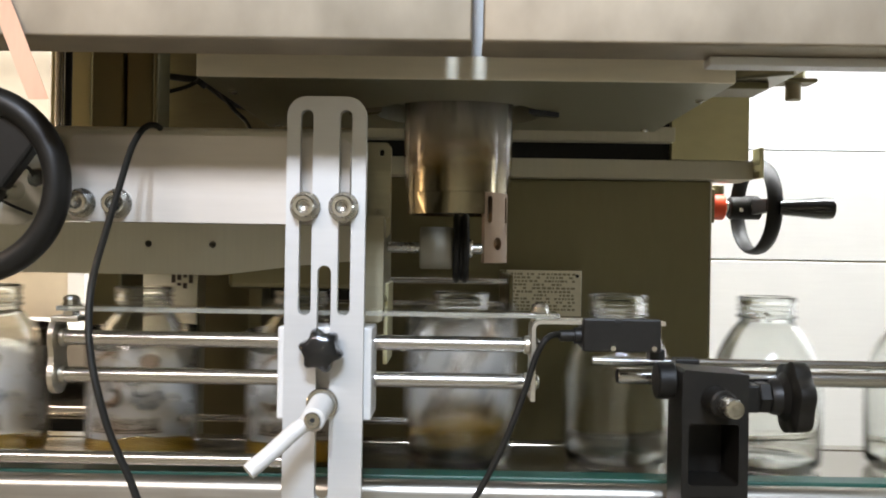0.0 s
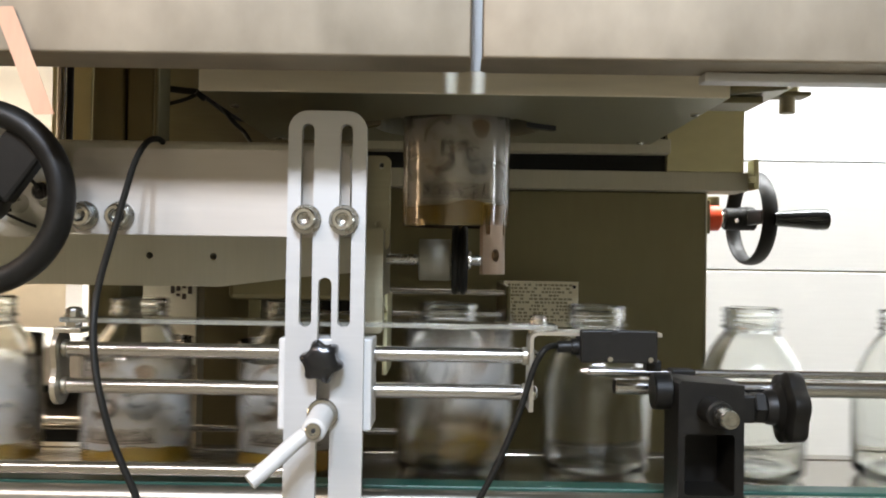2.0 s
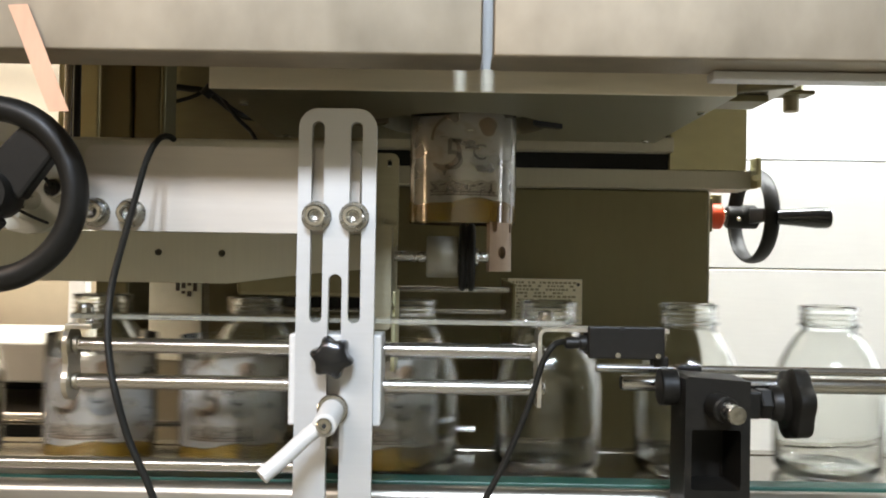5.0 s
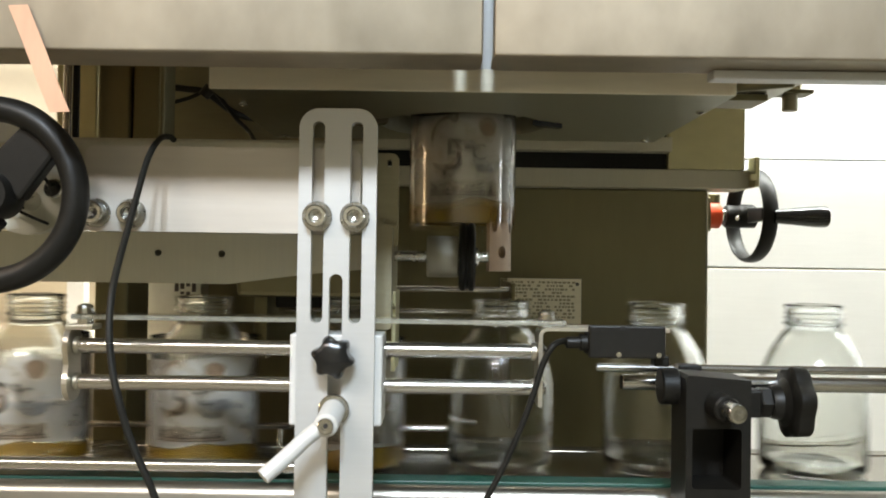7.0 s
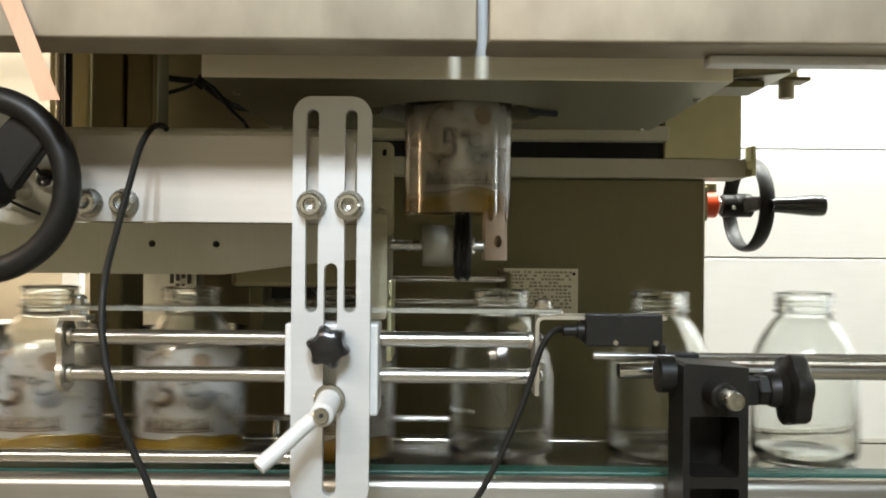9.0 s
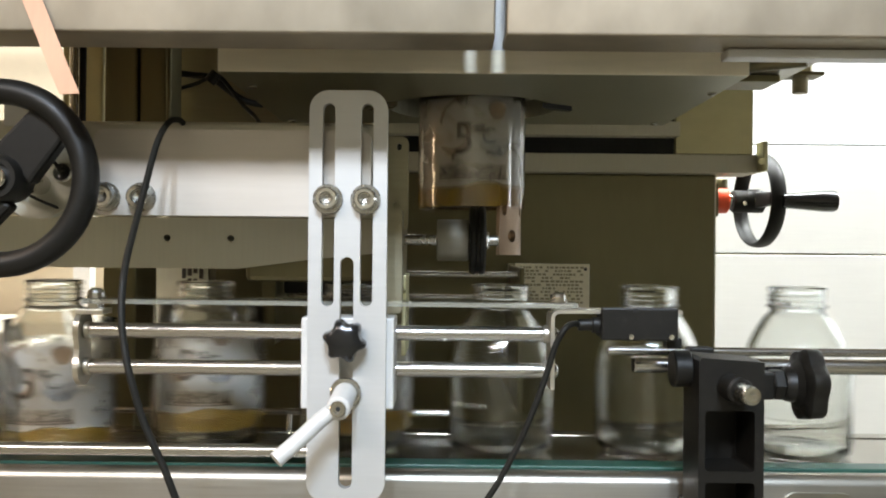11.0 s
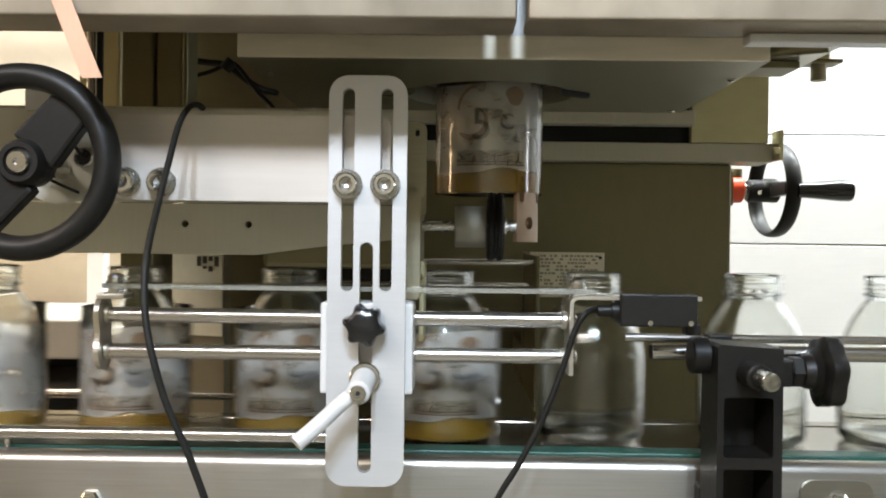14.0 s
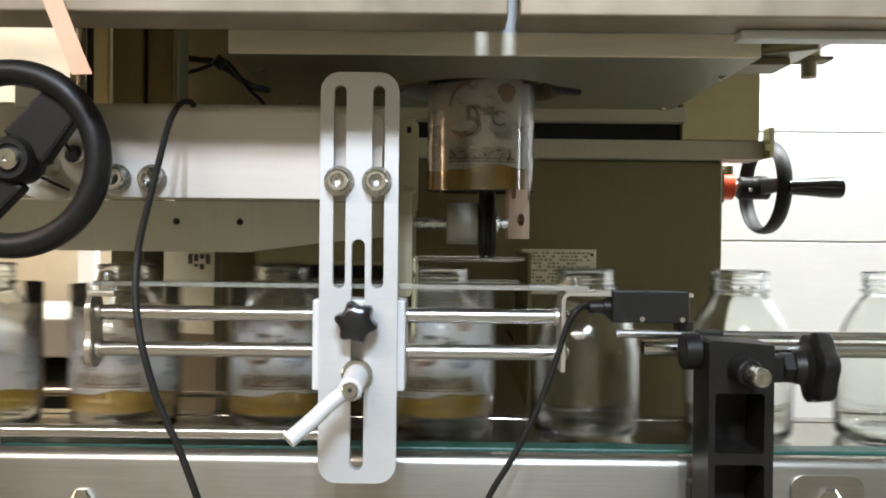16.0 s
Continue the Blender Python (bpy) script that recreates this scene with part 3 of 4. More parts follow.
part("lever_screw", on(bracket, lathe([(0.0040, 0), (0.0046, 0.0006), (0.0046, 0.0022), (0.0040, 0.0028), (0.0024, 0.0028), (0.0022, 0.001), (0, 0.001)], 24, (-0.0735, 0.4905, 0.9692), (-0.0735, 0, 0.9682))), ZINC, bracket, smooth=True)

part("lever_socket", on(bracket, lathe([(0, 0), (0.0014, 0), (0.0014, 0.0003), (0, 0.0003)], 6, (-0.0735, 0.4893, 0.9691), (-0.0735, 0, 0.9682))), HOLE, bracket)

# ---- twin guide rods with the acrylic strip ----
rods = thing("guide_rods", "pair of polished steel rods with end plates and clear strip", "guide rods", (-0.1, 0.548, 0.97))
for z in (1.0062, 0.9838):
    part("rod", on(rods, rod((-0.2372, 0.548, z), (0.0490, 0.548, z), 0.0047)), CHROME, rods, smooth=True)


def end_plate(x):
    """A plate with two round lobes and a narrower waist, set across the rods."""
    lobe = [(0.0118 * math.cos(radians(a)), 0.0118 * math.sin(radians(a))) for a in range(-30, 211, 15)]
    outer = [(a, 1.0062 + b) for a, b in lobe] + [(-0.0092, 0.995)] + [(-a, 0.9838 - b) for a, b in lobe] + [(0.0092, 0.995)]
    bm = sheet(outer, [], 0, 0.0033)
    for v in bm.verts:
        v.co = (x + v.co.y, 0.548 + v.co.x, v.co.z)
    bmesh.ops.recalc_face_normals(bm, faces=bm.faces[:])
    return bm


def bent_bracket():
    """A strip that stands across the rod ends and bends over to carry the sensor."""
    r0, r1, cx, cz = 0.0032, 0.0054, 0.0548, 1.0166
    arc = range(180, 89, -15)
    outer = [(0.0492, 0.9735)] + [(cx + r1 * math.cos(radians(a)), cz + r1 * math.sin(radians(a))) for a in arc] + [(0.1290, cz + r1), (0.1290, cz + r0)]
    outer += [(cx + r0 * math.cos(radians(a)), cz + r0 * math.sin(radians(a))) for a in reversed(arc)] + [(0.0518, 0.9735)]
    return sheet(outer, [], 0.5380, 0.5640)


part("end_plate", on(rods, end_plate(-0.2406)), STEEL, rods, "bright lobed steel end plate")
part("sensor_arm", on(rods, bent_bracket()), STEEL, rods, "bent bright steel sensor arm")
for z in (1.0062, 0.9838):
    for cx in (-0.2371, 0.0455):
        part("rod_collar", on(rods, rod((cx, 0.548, z), (cx + 0.0035, 0.548, z), 0.0055)), STEEL, rods, smooth=True)
part("tab", on(rods, box(-0.2406, -0.2235, 0.540, 0.556, 1.0162, 1.0195, 0.0008)), STEEL, rods)
for z in (1.0062, 0.9838):
    part("screw_head", on(rods, lathe([(0, 0), (0.0046, 0), (0.0044, 0.0012), (0.0030, 0.0026), (0, 0.0030)], 20, (-0.2407, 0.548, z), (-1, 0.548, z))), ZINC, rods, smooth=True)
    part("screw_head", on(rods, lathe([(0, 0), (0.0046, 0), (0.0044, 0.0012), (0.0030, 0.0026), (0, 0.0030)], 20, (0.0523, 0.548, z), (1, 0.548, z))), ZINC, rods, smooth=True)
part("strip_edge", on(rods, box(-0.2365, 0.0660, 0.5390, 0.5398, 1.0230, 1.0258)), EDGE, rods, "frosted sawn edge of the strip")
part("clear_strip", on(rods, box(-0.2365, 0.0660, 0.540, 0.562, 1.0228, 1.0260, 0.0006)), ACRYLIC, rods, "clear acrylic strip")
for sx in (-0.2310, 0.0550):
    part("bolt", on(rods, lathe([(0, 0), (0.0062, 0), (0.0062, 0.0010), (0.0052, 0.0011), (0.0052, 0.0034), (0.0044, 0.0050), (0.0025, 0.0060), (0, 0.0063)], 12, (sx, 0.548, 1.0261), (sx, 0.548, 2))), ZINC, rods)
    part("nut", on(rods, lathe([(0, 0), (0.0052, 0), (0.0052, 0.0034), (0, 0.0034)], 6, (sx, 0.548, 1.0194), (sx, 0.548, 2))), ZINC, rods)

sensor = thing("photo_sensor", "black block photo sensor with a short cable nose", "sensor", (0.105, 0.552, 1.003))
part("body", on(sensor, merge(box(0.0790, 0.1248, 0.5310, 0.5376, 1.0045, 1.0240, 0.0010), box(0.0800, 0.1240, 0.5370, 0.5600, 1.0050, 1.0196, 0.0008))), BLACK, sensor, "matt black sensor body")
part("nose", on(sensor, rod((0.0800, 0.541, 1.0132), (0.066, 0.541, 1.0128), 0.0036)), BLACK, sensor, smooth=True)
part("gland", on(sensor, rod((0.0802, 0.541, 1.0130), (0.0745, 0.541, 1.0130), 0.0050, 0.0005)), BLACK, sensor, smooth=True)
part("mounting_foot", on(sensor, box(0.1200, 0.1290, 0.5390, 0.5500, 0.9990, 1.0055, 0.0008)), BLACK, sensor)
part("stripe", on(sensor, box(0.0975, 0.1005, 0.5302, 0.5309, 1.0215, 1.0241)), HOLE, sensor)
for sx in (0.0965, 0.1205):
    part("screw_head", on(sensor, rod((sx, 0.5309, 1.0068), (sx, 0.5298, 1.0068), 0.0017, 0.0002, 12)), ZINC, sensor, smooth=True)

# ---- black rail holder ----
holder = thing("rail_holder", "black plastic rail holder with lobed knob, clamping a rod", "clamp", (0.158, 0.57, 0.86))


def holder_body():
    x0, x1, y0, y1 = 0.1412, 0.1812, 0.545, 0.585
    outer = [(x0, 0.862), (x1, 0.862), (x1, 0.9905), (x0 + 0.002, 0.9930), (x0, 0.9910)]
    pockets = [rounded(0.1452, 0.1755, 0.9235, 0.9605, 0.002, 3), rounded(0.1454, 0.1758, 0.868, 0.9165, 0.002, 3)]
    return merge(sheet(outer, pockets, y0, y1 - 0.004), box(x0 + 0.003, x1 - 0.003, y1 - 0.0038, y1, 0.864, 0.985))


part("body", on(holder, holder_body()), BLACK, holder, "matt black holder body with two pockets")
part("boss", on(holder, rod((0.1300, 0.568, 0.9835), (0.1415, 0.568, 0.9835), 0.0118, 0.001)), BLACK, holder, smooth=True)
part("standoff", on(holder, box(0.142, 0.176, 0.5852, 0.5998, 0.865, 0.895, 0.002)), BLACK, holder)
part("stud_collar", on(holder, rod((0.160, 0.5448, 0.9757), (0.1618, 0.529, 0.9751), 0.0082, 0.001)), BLACK, holder, smooth=True)
part("stud", on(holder, rod((0.1618, 0.529, 0.9751), (0.1635, 0.515, 0.9746), 0.0056, 0.0009)), WASHER, holder, "brushed steel clamping stud", smooth=True)
part("stud_end", on(holder, lathe([(0, 0), (0.0054, 0), (0.0052, 0.0008), (0.0030, 0.0012), (0.0012, 0.0008), (0, 0.0008)], 24, (0.1635, 0.5150, 0.9746), (0.16362, 0.5140, 0.9746))), ZINC, holder, smooth=True)
part("neck", on(holder, box(0.1814, 0.1955, 0.566, 0.584, 0.9640, 0.9815, 0.0015)), BLACK, holder)
part("neck_nut", on(holder, lathe([(0, 0), (0.0098, 0), (0.0105, 0.001), (0.0105, 0.0065), (0.0098, 0.0075), (0, 0.0075)], 6, (0.1956, 0.575, 0.9730), (1, 0.575, 0.9730))), BLACK, holder)
part("sleeve_collar", on(holder, lathe([(0, 0), (0.0100, 0), (0.0110, 0.002), (0.0115, 0.006), (0.0160, 0.0092), (0, 0.0092)], 28, (0.2032, 0.575, 0.9730), (1, 0.575, 0.9730))), BLACK, holder, smooth=True)
part("knob", on(holder, lobed(0.0242, 6, 0.0140, (0.2124, 0.575, 0.9730), (1, 0.575, 0.9730), 0.13, 72, ((0.55, 0), (0.92, 0.10), (1.0, 0.22), (1.0, 0.78), (0.95, 0.92), (0.80, 0.97), (0.5, 1.0), (0.2, 1.0)))), BLACK, holder, "large black lobed knob", smooth=True)
clamp_rod = thing("clamped_rod", "polished steel rod held in the black clamp", "guide rail", (0.13, 0.590, 0.9838), "guide rails")
part("bar", on(clamp_rod, rod((0.1105, 0.592, 0.9825), (1.3, 0.592, 0.9825), 0.0052)), CHROME, clamp_rod, smooth=True)
part("upper_bar", on(clamp_rod, rod((0.0965, 0.612, 0.9897), (1.3, 0.612, 0.9897), 0.0029)), CHROME, clamp_rod, "thin upper steel bar", smooth=True)
part("spacer", on(clamp_rod, box(0.150, 0.166, 0.598, 0.611, 0.978, 0.9935, 0.001)), BLACK, clamp_rod)
part("end_cap", on(clamp_rod, rod((0.1099, 0.592, 0.9825), (0.1104, 0.592, 0.9825), 0.0044, 0.0001)), HOLE, clamp_rod, smooth=True)

# ---- handwheel beside the drive ----


def handwheel(name, label, c, axis, R, tube, spokes, spoke_w, mat, wide=1.15):
    """A handwheel whose axis points from its hub along axis."""
    t = thing(name, label, "handwheel", c)
    m = turn_between((0, 0, 0), axis)
    prof = [(R - 2 * tube + tube * (1 + math.cos(a)) * 1.0, tube * wide * math.sin(a)) for a in [2 * math.pi * k / 14 for k in range(14)]]
    rim = lathe(prof, 64, closed=True)
    rim.transform(m)
    part("rim", rim, mat, t, "round black rim", smooth=True)
    hub = lathe([(0, -0.018), (R * 0.20, -0.018), (R * 0.24, -0.014), (R * 0.24, 0.001), (R * 0.20, 0.005), (R * 0.15, 0.005), (R * 0.14, 0.0035), (0, 0.0035)], 32)
    hub.transform(m)
    part("hub", hub, mat, t, smooth=True)
    for a in spokes:
        ca, sa = math.cos(radians(a)), math.sin(radians(a))
        sp = box(R * 0.14, R - tube * 1.2, -spoke_w / 2, spoke_w / 2, -0.011, 0.000, 0.002)
        for v in sp.verts:
            v.co.y *= 1.0 + 0.35 * (1 - v.co.x / R)
        sp.transform(m @ Matrix.Rotation(radians(a), 4, "Z"))
        part("spoke", sp, mat, t)
    return t


lw = handwheel("handwheel", "black plastic handwheel with broad spokes and steel hub", (-0.2534, 0.472, 1.0938), (0, -1, 0), 0.0533, 0.0070, (50, 230), 0.022, BLACK)
part("hub_screw", lathe([(0.0060, 0.0036), (0.0060, 0.0060), (0.0052, 0.0068), (0.0018, 0.0068), (0.0014, 0.0050), (0, 0.0050)], 24, (0, 0, 0), (0, -1, 0)), ZINC, lw, "bright steel hub screw", smooth=True)
part("spindle", rod((0, 0.008, 0), (0, 0.07, 0), 0.006), ZINC, lw, smooth=True)

disc = thing("wheel_plate", "pale rounded steel plate behind the handwheel", "machine part", (-0.25, 0.525, 1.08))
part("plate", on(disc, sheet([(-0.2805, 1.128), (-0.2805, 1.100)] + [(-0.2558 + 0.0247 * math.cos(radians(a)), 1.0977 + 0.0240 * math.sin(radians(a))) for a in range(185, 362, 12)] + [(-0.2311, 1.128)], [], 0.5205, 0.5290)), ALU_GREY, disc)
part("screw_head", on(disc, lathe([(0, 0), (0.0058, 0), (0.0058, 0.004), (0.0050, 0.005), (0.003, 0.005), (0.0028, 0.003), (0, 0.003)], 24, (-0.2389, 0.5204, 1.1010), (-0.2389, 0, 1.1010))), ZINC, disc, smooth=True)
part("pin_block", on(disc, box(-0.2760, -0.2610, 0.5206, 0.529, 1.1282, 1.150, 0.001)), ALU, disc)
part("screw_head", on(disc, lathe([(0, 0), (0.004, 0), (0.004, 0.004), (0, 0.005)], 16, (-0.2690, 0.5204, 1.1440), (-0.2690, 0, 1.1440))), BLACK, disc, smooth=True)
part("wire", on(disc, cable([(-0.2500, 0.515, 1.110), (-0.2460, 0.512, 1.1060), (-0.2430, 0.514, 1.1065), (-0.2400, 0.5155, 1.1020)], 0.0011, 8)), BLACK, disc, smooth=True)
part("wire", on(disc, cable([(-0.268, 0.515, 1.0910), (-0.258, 0.511, 1.0880), (-0.249, 0.513, 1.0835), (-0.243, 0.5215, 1.0800)], 0.0009, 8)), BLACK, disc, smooth=True)

# ---- things behind the mandrel ----
cabinet = thing("machine_cabinet", "dark olive steel cabinet panel of the machine", "machine cabinet", (0, 1.14, 0))
part("front_panel", on(cabinet, box(-0.365, 0.3200, 1.12, 1.135, 0.12, 1.1545, 0.002)), DARK_STEEL, cabinet, "dark brushed steel panel")
part("body", on(cabinet, box(-0.360, 0.3150, 1.1352, 1.32, 0.12, 1.1500, 0.002)), DARK_STEEL, cabinet)
part("foot", on(cabinet, box(-0.35, 0.30, 1.14, 1.30, 0, 0.12)), GREY, cabinet)
part("panel_seam", on(cabinet, box(0.3203, 0.3216, 1.1205, 1.14, 0.2, 1.154)), STEEL, cabinet)

beam = thing("cross_beam", "pale olive steel cross beam with end block", "machine frame", (0.1, 1.1, 1.1548))
part("beam", on(beam, box(-0.30, 0.3640, 1.095, 1.150, 1.1548, 1.1776, 0.001)), ALU_GREY, beam)
part("end_cap", on(beam, box(0.3642, 0.3700, 1.075, 1.10, 1.1560, 1.1920, 0.001)), BRASSY, beam, "yellowish end cap")
part("end_screw", on(beam, rod((0.3600, 1.0748, 1.1670), (0.3600, 1.068, 1.1670), 0.004)), BRASSY, beam, smooth=True)
part("post", on(beam, box(0.2635, 0.3575, 1.092, 1.15, 1.1778, 1.415, 0.001)), BRASSY, beam, "yellowish square post")
part("upper_rail", on(beam, box(-0.30, 0.2630, 1.070, 1.095, 1.1967, 1.2140, 0.001)), ALU_GREY, beam)
# solid near-black box in place of a shaded channel
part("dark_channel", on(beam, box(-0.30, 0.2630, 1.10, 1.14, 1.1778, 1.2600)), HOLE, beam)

nameplate = thing("rating_plate", "engraved metal rating plate with rows of fine marks", "name plate", (0.1, 0.95, 0.99))
# brighter colour offsets the shade the plate stands in
part("plate", on(nameplate, box(0.0580, 0.1370, 0.9480, 0.950, 0.9960, 1.0440, 0.0006)), LIT_STEEL, nameplate)
part("rivet", on(nameplate, rod((0.1325, 0.9478, 1.0385), (0.1325, 0.9468, 1.0385), 0.0018, 0.0003, 12)), HOLE, nameplate, smooth=True)
rnd = random.Random(7)
marks = []
for row in range(11):
    x = 0.0625
    z = 1.0400 - row * 0.0037
    while x < 0.128:
        w = rnd.uniform(0.0015, 0.0045)
        if rnd.random() < 0.8:
            marks.append(box(x, x + w, 0.9472, 0.9479, z - 0.0011, z + 0.0011))
        x += w + rnd.uniform(0.0008, 0.002)
part("engraving", on(nameplate, merge(*marks)), OLIVE, nameplate, "rows of fine raised marks")["kind"] = "stuff"
part("backing", on(nameplate, box(0.0515, 0.0575, 0.945, 0.965, 0.90, 1.0435, 0.0006)), DARK_STEEL, nameplate)
part("stand", on(nameplate, box(0.0585, 0.1360, 0.9502, 0.965, 0.90, 1.0420)), DARK_STEEL, nameplate)
part("arm", on(nameplate, box(0.0520, 0.0570, 0.9652, 1.1205, 0.90, 0.94)), DARK_STEEL, nameplate)

cross_rods = thing("cross_rods", "thin steel rods running behind the roller", "machine part", (0, 0.83, 1.0))
part("rod", on(cross_rods, rod((-0.17, 0.83, 1.0350), (0.0520, 0.83, 1.0350), 0.0026)), CHROME, cross_rods, smooth=True)
part("rod", on(cross_rods, rod((-0.17, 0.87, 1.0120), (0.0520, 0.87, 1.0120), 0.0022)), CHROME, cross_rods, smooth=True)
part("end_block", on(cross_rods, box(-0.182, -0.170, 0.81, 1.1205, 0.97, 1.0420, 0.001)), DARK_STEEL, cross_rods)
part("end_block", on(cross_rods, box(0.0521, 0.0560, 0.81, 0.9448, 0.9, 1.0420, 0.001)), DARK_STEEL, cross_rods)
part("slide", on(cross_rods, box(-0.165, -0.080, 0.822, 0.84, 1.0160, 1.0400, 0.002)), BLACK, cross_rods, "black slide block")

rw = handwheel("handwheel", "small black handwheel with a crank handle on red collar", (0.4020, 1.20, 1.1275), (1, 0.10, 0), 0.0632, 0.0045, (0, 180), 0.016, BLACK, 2.3)
part("collar", on(rw, rod((0.3410, 1.20, 1.1275), (0.3600, 1.20, 1.1275), 0.0175, 0.002)), RED, rw, "red plastic collar", smooth=True)
part("spindle", on(rw, rod((0.3160, 1.20, 1.1275), (0.3700, 1.20, 1.1275), 0.0085)), ZINC, rw, smooth=True)
part("boss", on(rw, rod((0.3660, 1.20, 1.1260), (0.4080, 1.20, 1.1260), 0.0150, 0.002)), BLACK, rw, smooth=True)
part("set_screw", on(rw, rod((0.3960, 1.1852, 1.1270), (0.3960, 1.1835, 1.1270), 0.0045, 0.0005, 16)), ZINC, rw, smooth=True)
part("set_screw", on(rw, rod((0.3790, 1.1856, 1.1230), (0.3790, 1.1845, 1.1230), 0.0030, 0.0005, 12)), ZINC, rw, smooth=True)
part("crank_handle", on(rw, lathe([(0, 0), (0.0085, 0), (0.0095, 0.004), (0.0105, 0.02), (0.0135, 0.052), (0.0135, 0.064), (0.0125, 0.067), (0, 0.067)], 28, (0.4110, 1.138, 1.1240), (1, 1.138, 1.1240))), BLACK_GLOSS, rw, "glossy black crank handle", smooth=True)
part("hanger", on(rw, rod((0.352, 1.20, 1.144), (0.352, 1.20, 1.1555), 0.008)), DARK_STEEL, rw, smooth=True)
part("bearing", on(rw, box(0.3220, 0.3400, 1.17, 1.23, 1.105, 1.150, 0.002)), DARK_STEEL, rw)

hook = thing("hanging_bolt", "hanging steel bolt with a cross plate under the head", "bolt", (0.30, 0.80, 1.2))
part("arm", on(hook, box(0.1122, 0.315, 0.770, 0.789, 1.2385, 1.2450, 0.001)), DARK_STEEL, hook)
part("brace", on(hook, cable([(0.186, 0.560, 1.1800), (0.240, 0.668, 1.2060), (0.2995, 0.79, 1.2330)], 0.0060, 6)), DARK_STEEL, hook)
part("upper_post", on(hook, box(0.2870, 0.3060, 0.7800, 0.7990, 1.2260, 1.2384, 0.001)), DARK_STEEL, hook)
part("stem", on(hook, rod((0.2965, 0.79, 1.1990), (0.2965, 0.79, 1.2384), 0.0068)), OLIVE, hook, smooth=True)
part("cross_plate", on(hook, box(0.2200, 0.3135, 0.778, 0.802, 1.2130, 1.2165, 0.001)), DARK_STEEL, hook)
part("nut", on(hook, lathe([(0, 0), (0.011, 0), (0.011, 0.009), (0, 0.009)], 6, (0.2965, 0.79, 1.2168), (0.2965, 0.79, 2))), BRASSY, hook)

# ---- column, rods and wall things at the far side ----
column = thing("machine_column", "brown and black steel column of the machine", "column", (-0.3, 0.8, 0))
part("post", on(column, box(-0.3240, -0.2945, 0.80, 0.86, 0.02, 1.415, 0.002)), DARK_STEEL, column, "brown steel post")
part("channel", on(column, box(-0.2940, -0.2690, 0.803, 0.85, 1.10, 1.415, 0.002)), DARK_STEEL, column)
part("edge_rod", on(column, rod((-0.2665, 0.802, 1.10), (-0.2665, 0.802, 1.415), 0.0022)), DARK_STEEL, column, smooth=True)
part("guide_rod", on(column, rod((-0.3390, 0.77, 1.10), (-0.3390, 0.77, 1.415), 0.0036)), CHROME, column, "polished upright guide rod", smooth=True)
part("dark_rod", on(column, rod((-0.3322, 0.772, 1.10), (-0.3322, 0.772, 1.415), 0.0030)), BLACK, column, smooth=True)
part("side_post", on(column, box(-0.388, -0.3480, 0.86, 0.90, 1.10, 1.415, 0.002)), BRASSY, column, "yellowish steel side post")
for lx in (-0.3352, -0.3268):
    part("slim_rod", on(column, rod((lx, 0.93, 0.02), (lx, 0.93, 1.415), 0.0028)), BRASSY, column, smooth=True)
part("foot", on(column, box(-0.395, -0.25, 0.76, 0.94, 0, 0.02, 0.002)), DARK_STEEL, column)

backplate = thing("back_plate", "olive steel back plate of the machine head", "machine frame", (-0.2, 0.985, 1.1))
part("plate", on(backplate, box(-0.318, -0.10, 0.98, 0.99, 1.1778, 1.415, 0.001)), OLIVE, backplate)
part("brace", on(backplate, box(-0.300, -0.28, 0.9902, 1.15, 1.1780, 1.30)), DARK_STEEL, backplate)

slip = thing("paper_slip", "pale paper slip with blurred dark writing", "paper", (-0.3135, 1.0, 0.0))
slip.rotation_euler = (0, 0, radians(-18))
part("sheet", box(-0.043, 0.036, -0.002, 0.0, 0.945, 1.060), PAPER, slip)
part("scribble", merge(*[box(0.004 + 0.0075 * i, 0.0085 + 0.0075 * i, -0.0032, -0.0022, 1.029 - 0.003 * (i % 2) - 0.006 * (j % 2) * (i % 3), 1.034 - 0.011 * j) for i in range(4) for j in range(2)]), INK, slip)
part("board", box(-0.045, 0.038, 0.0002, 0.012, 0.0, 1.09), GREY, slip)

box_thing = thing("wall_cabinet", "cream metal cabinet with steel edge frame", "cabinet", (-0.9, 1.54, 1.19))
part("body", on(box_thing, box(-1.20, -0.6425, 1.50, 1.5795, 1.190, 1.75, 0.004)), CREAM, box_thing)
# white upright strip paints the brightly lit wall seen through a gap
part("edge_frame", on(box_thing, box(-0.6420, -0.6130, 1.495, 1.52, 0.9425, 1.75, 0.001)), WHITE, box_thing, "white strip standing for a gap with lit wall behind")
part("edge_frame", on(box_thing, box(-1.20, -0.6425, 1.490, 1.4945, 1.4060, 1.4150, 0.001)), STEEL, box_thing)

bench = thing("side_bench", "grey metal bench with a black sheet for the shade beneath", "bench", (-0.7, 1.2, 0))
part("top", on(bench, box(-1.6, -0.42, 1.20, 1.50, 0.888, 0.942, 0.003)), BENCH, bench)
part("shelf", on(bench, box(-1.58, -0.44, 1.21, 1.48, 0.835, 0.846, 0.003)), STEEL, bench)
for lx in (-1.55, -0.47):
    part("leg", on(bench, box(lx - 0.02, lx + 0.02, 1.21, 1.25, 0, 0.888)), STEEL, bench)
    part("leg", on(bench, box(lx - 0.02, lx + 0.02, 1.44, 1.48, 0, 0.888)), STEEL, bench)
# black sheet stands in for the shade under the bench
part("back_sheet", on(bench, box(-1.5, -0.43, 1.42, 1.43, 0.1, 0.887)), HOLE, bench)

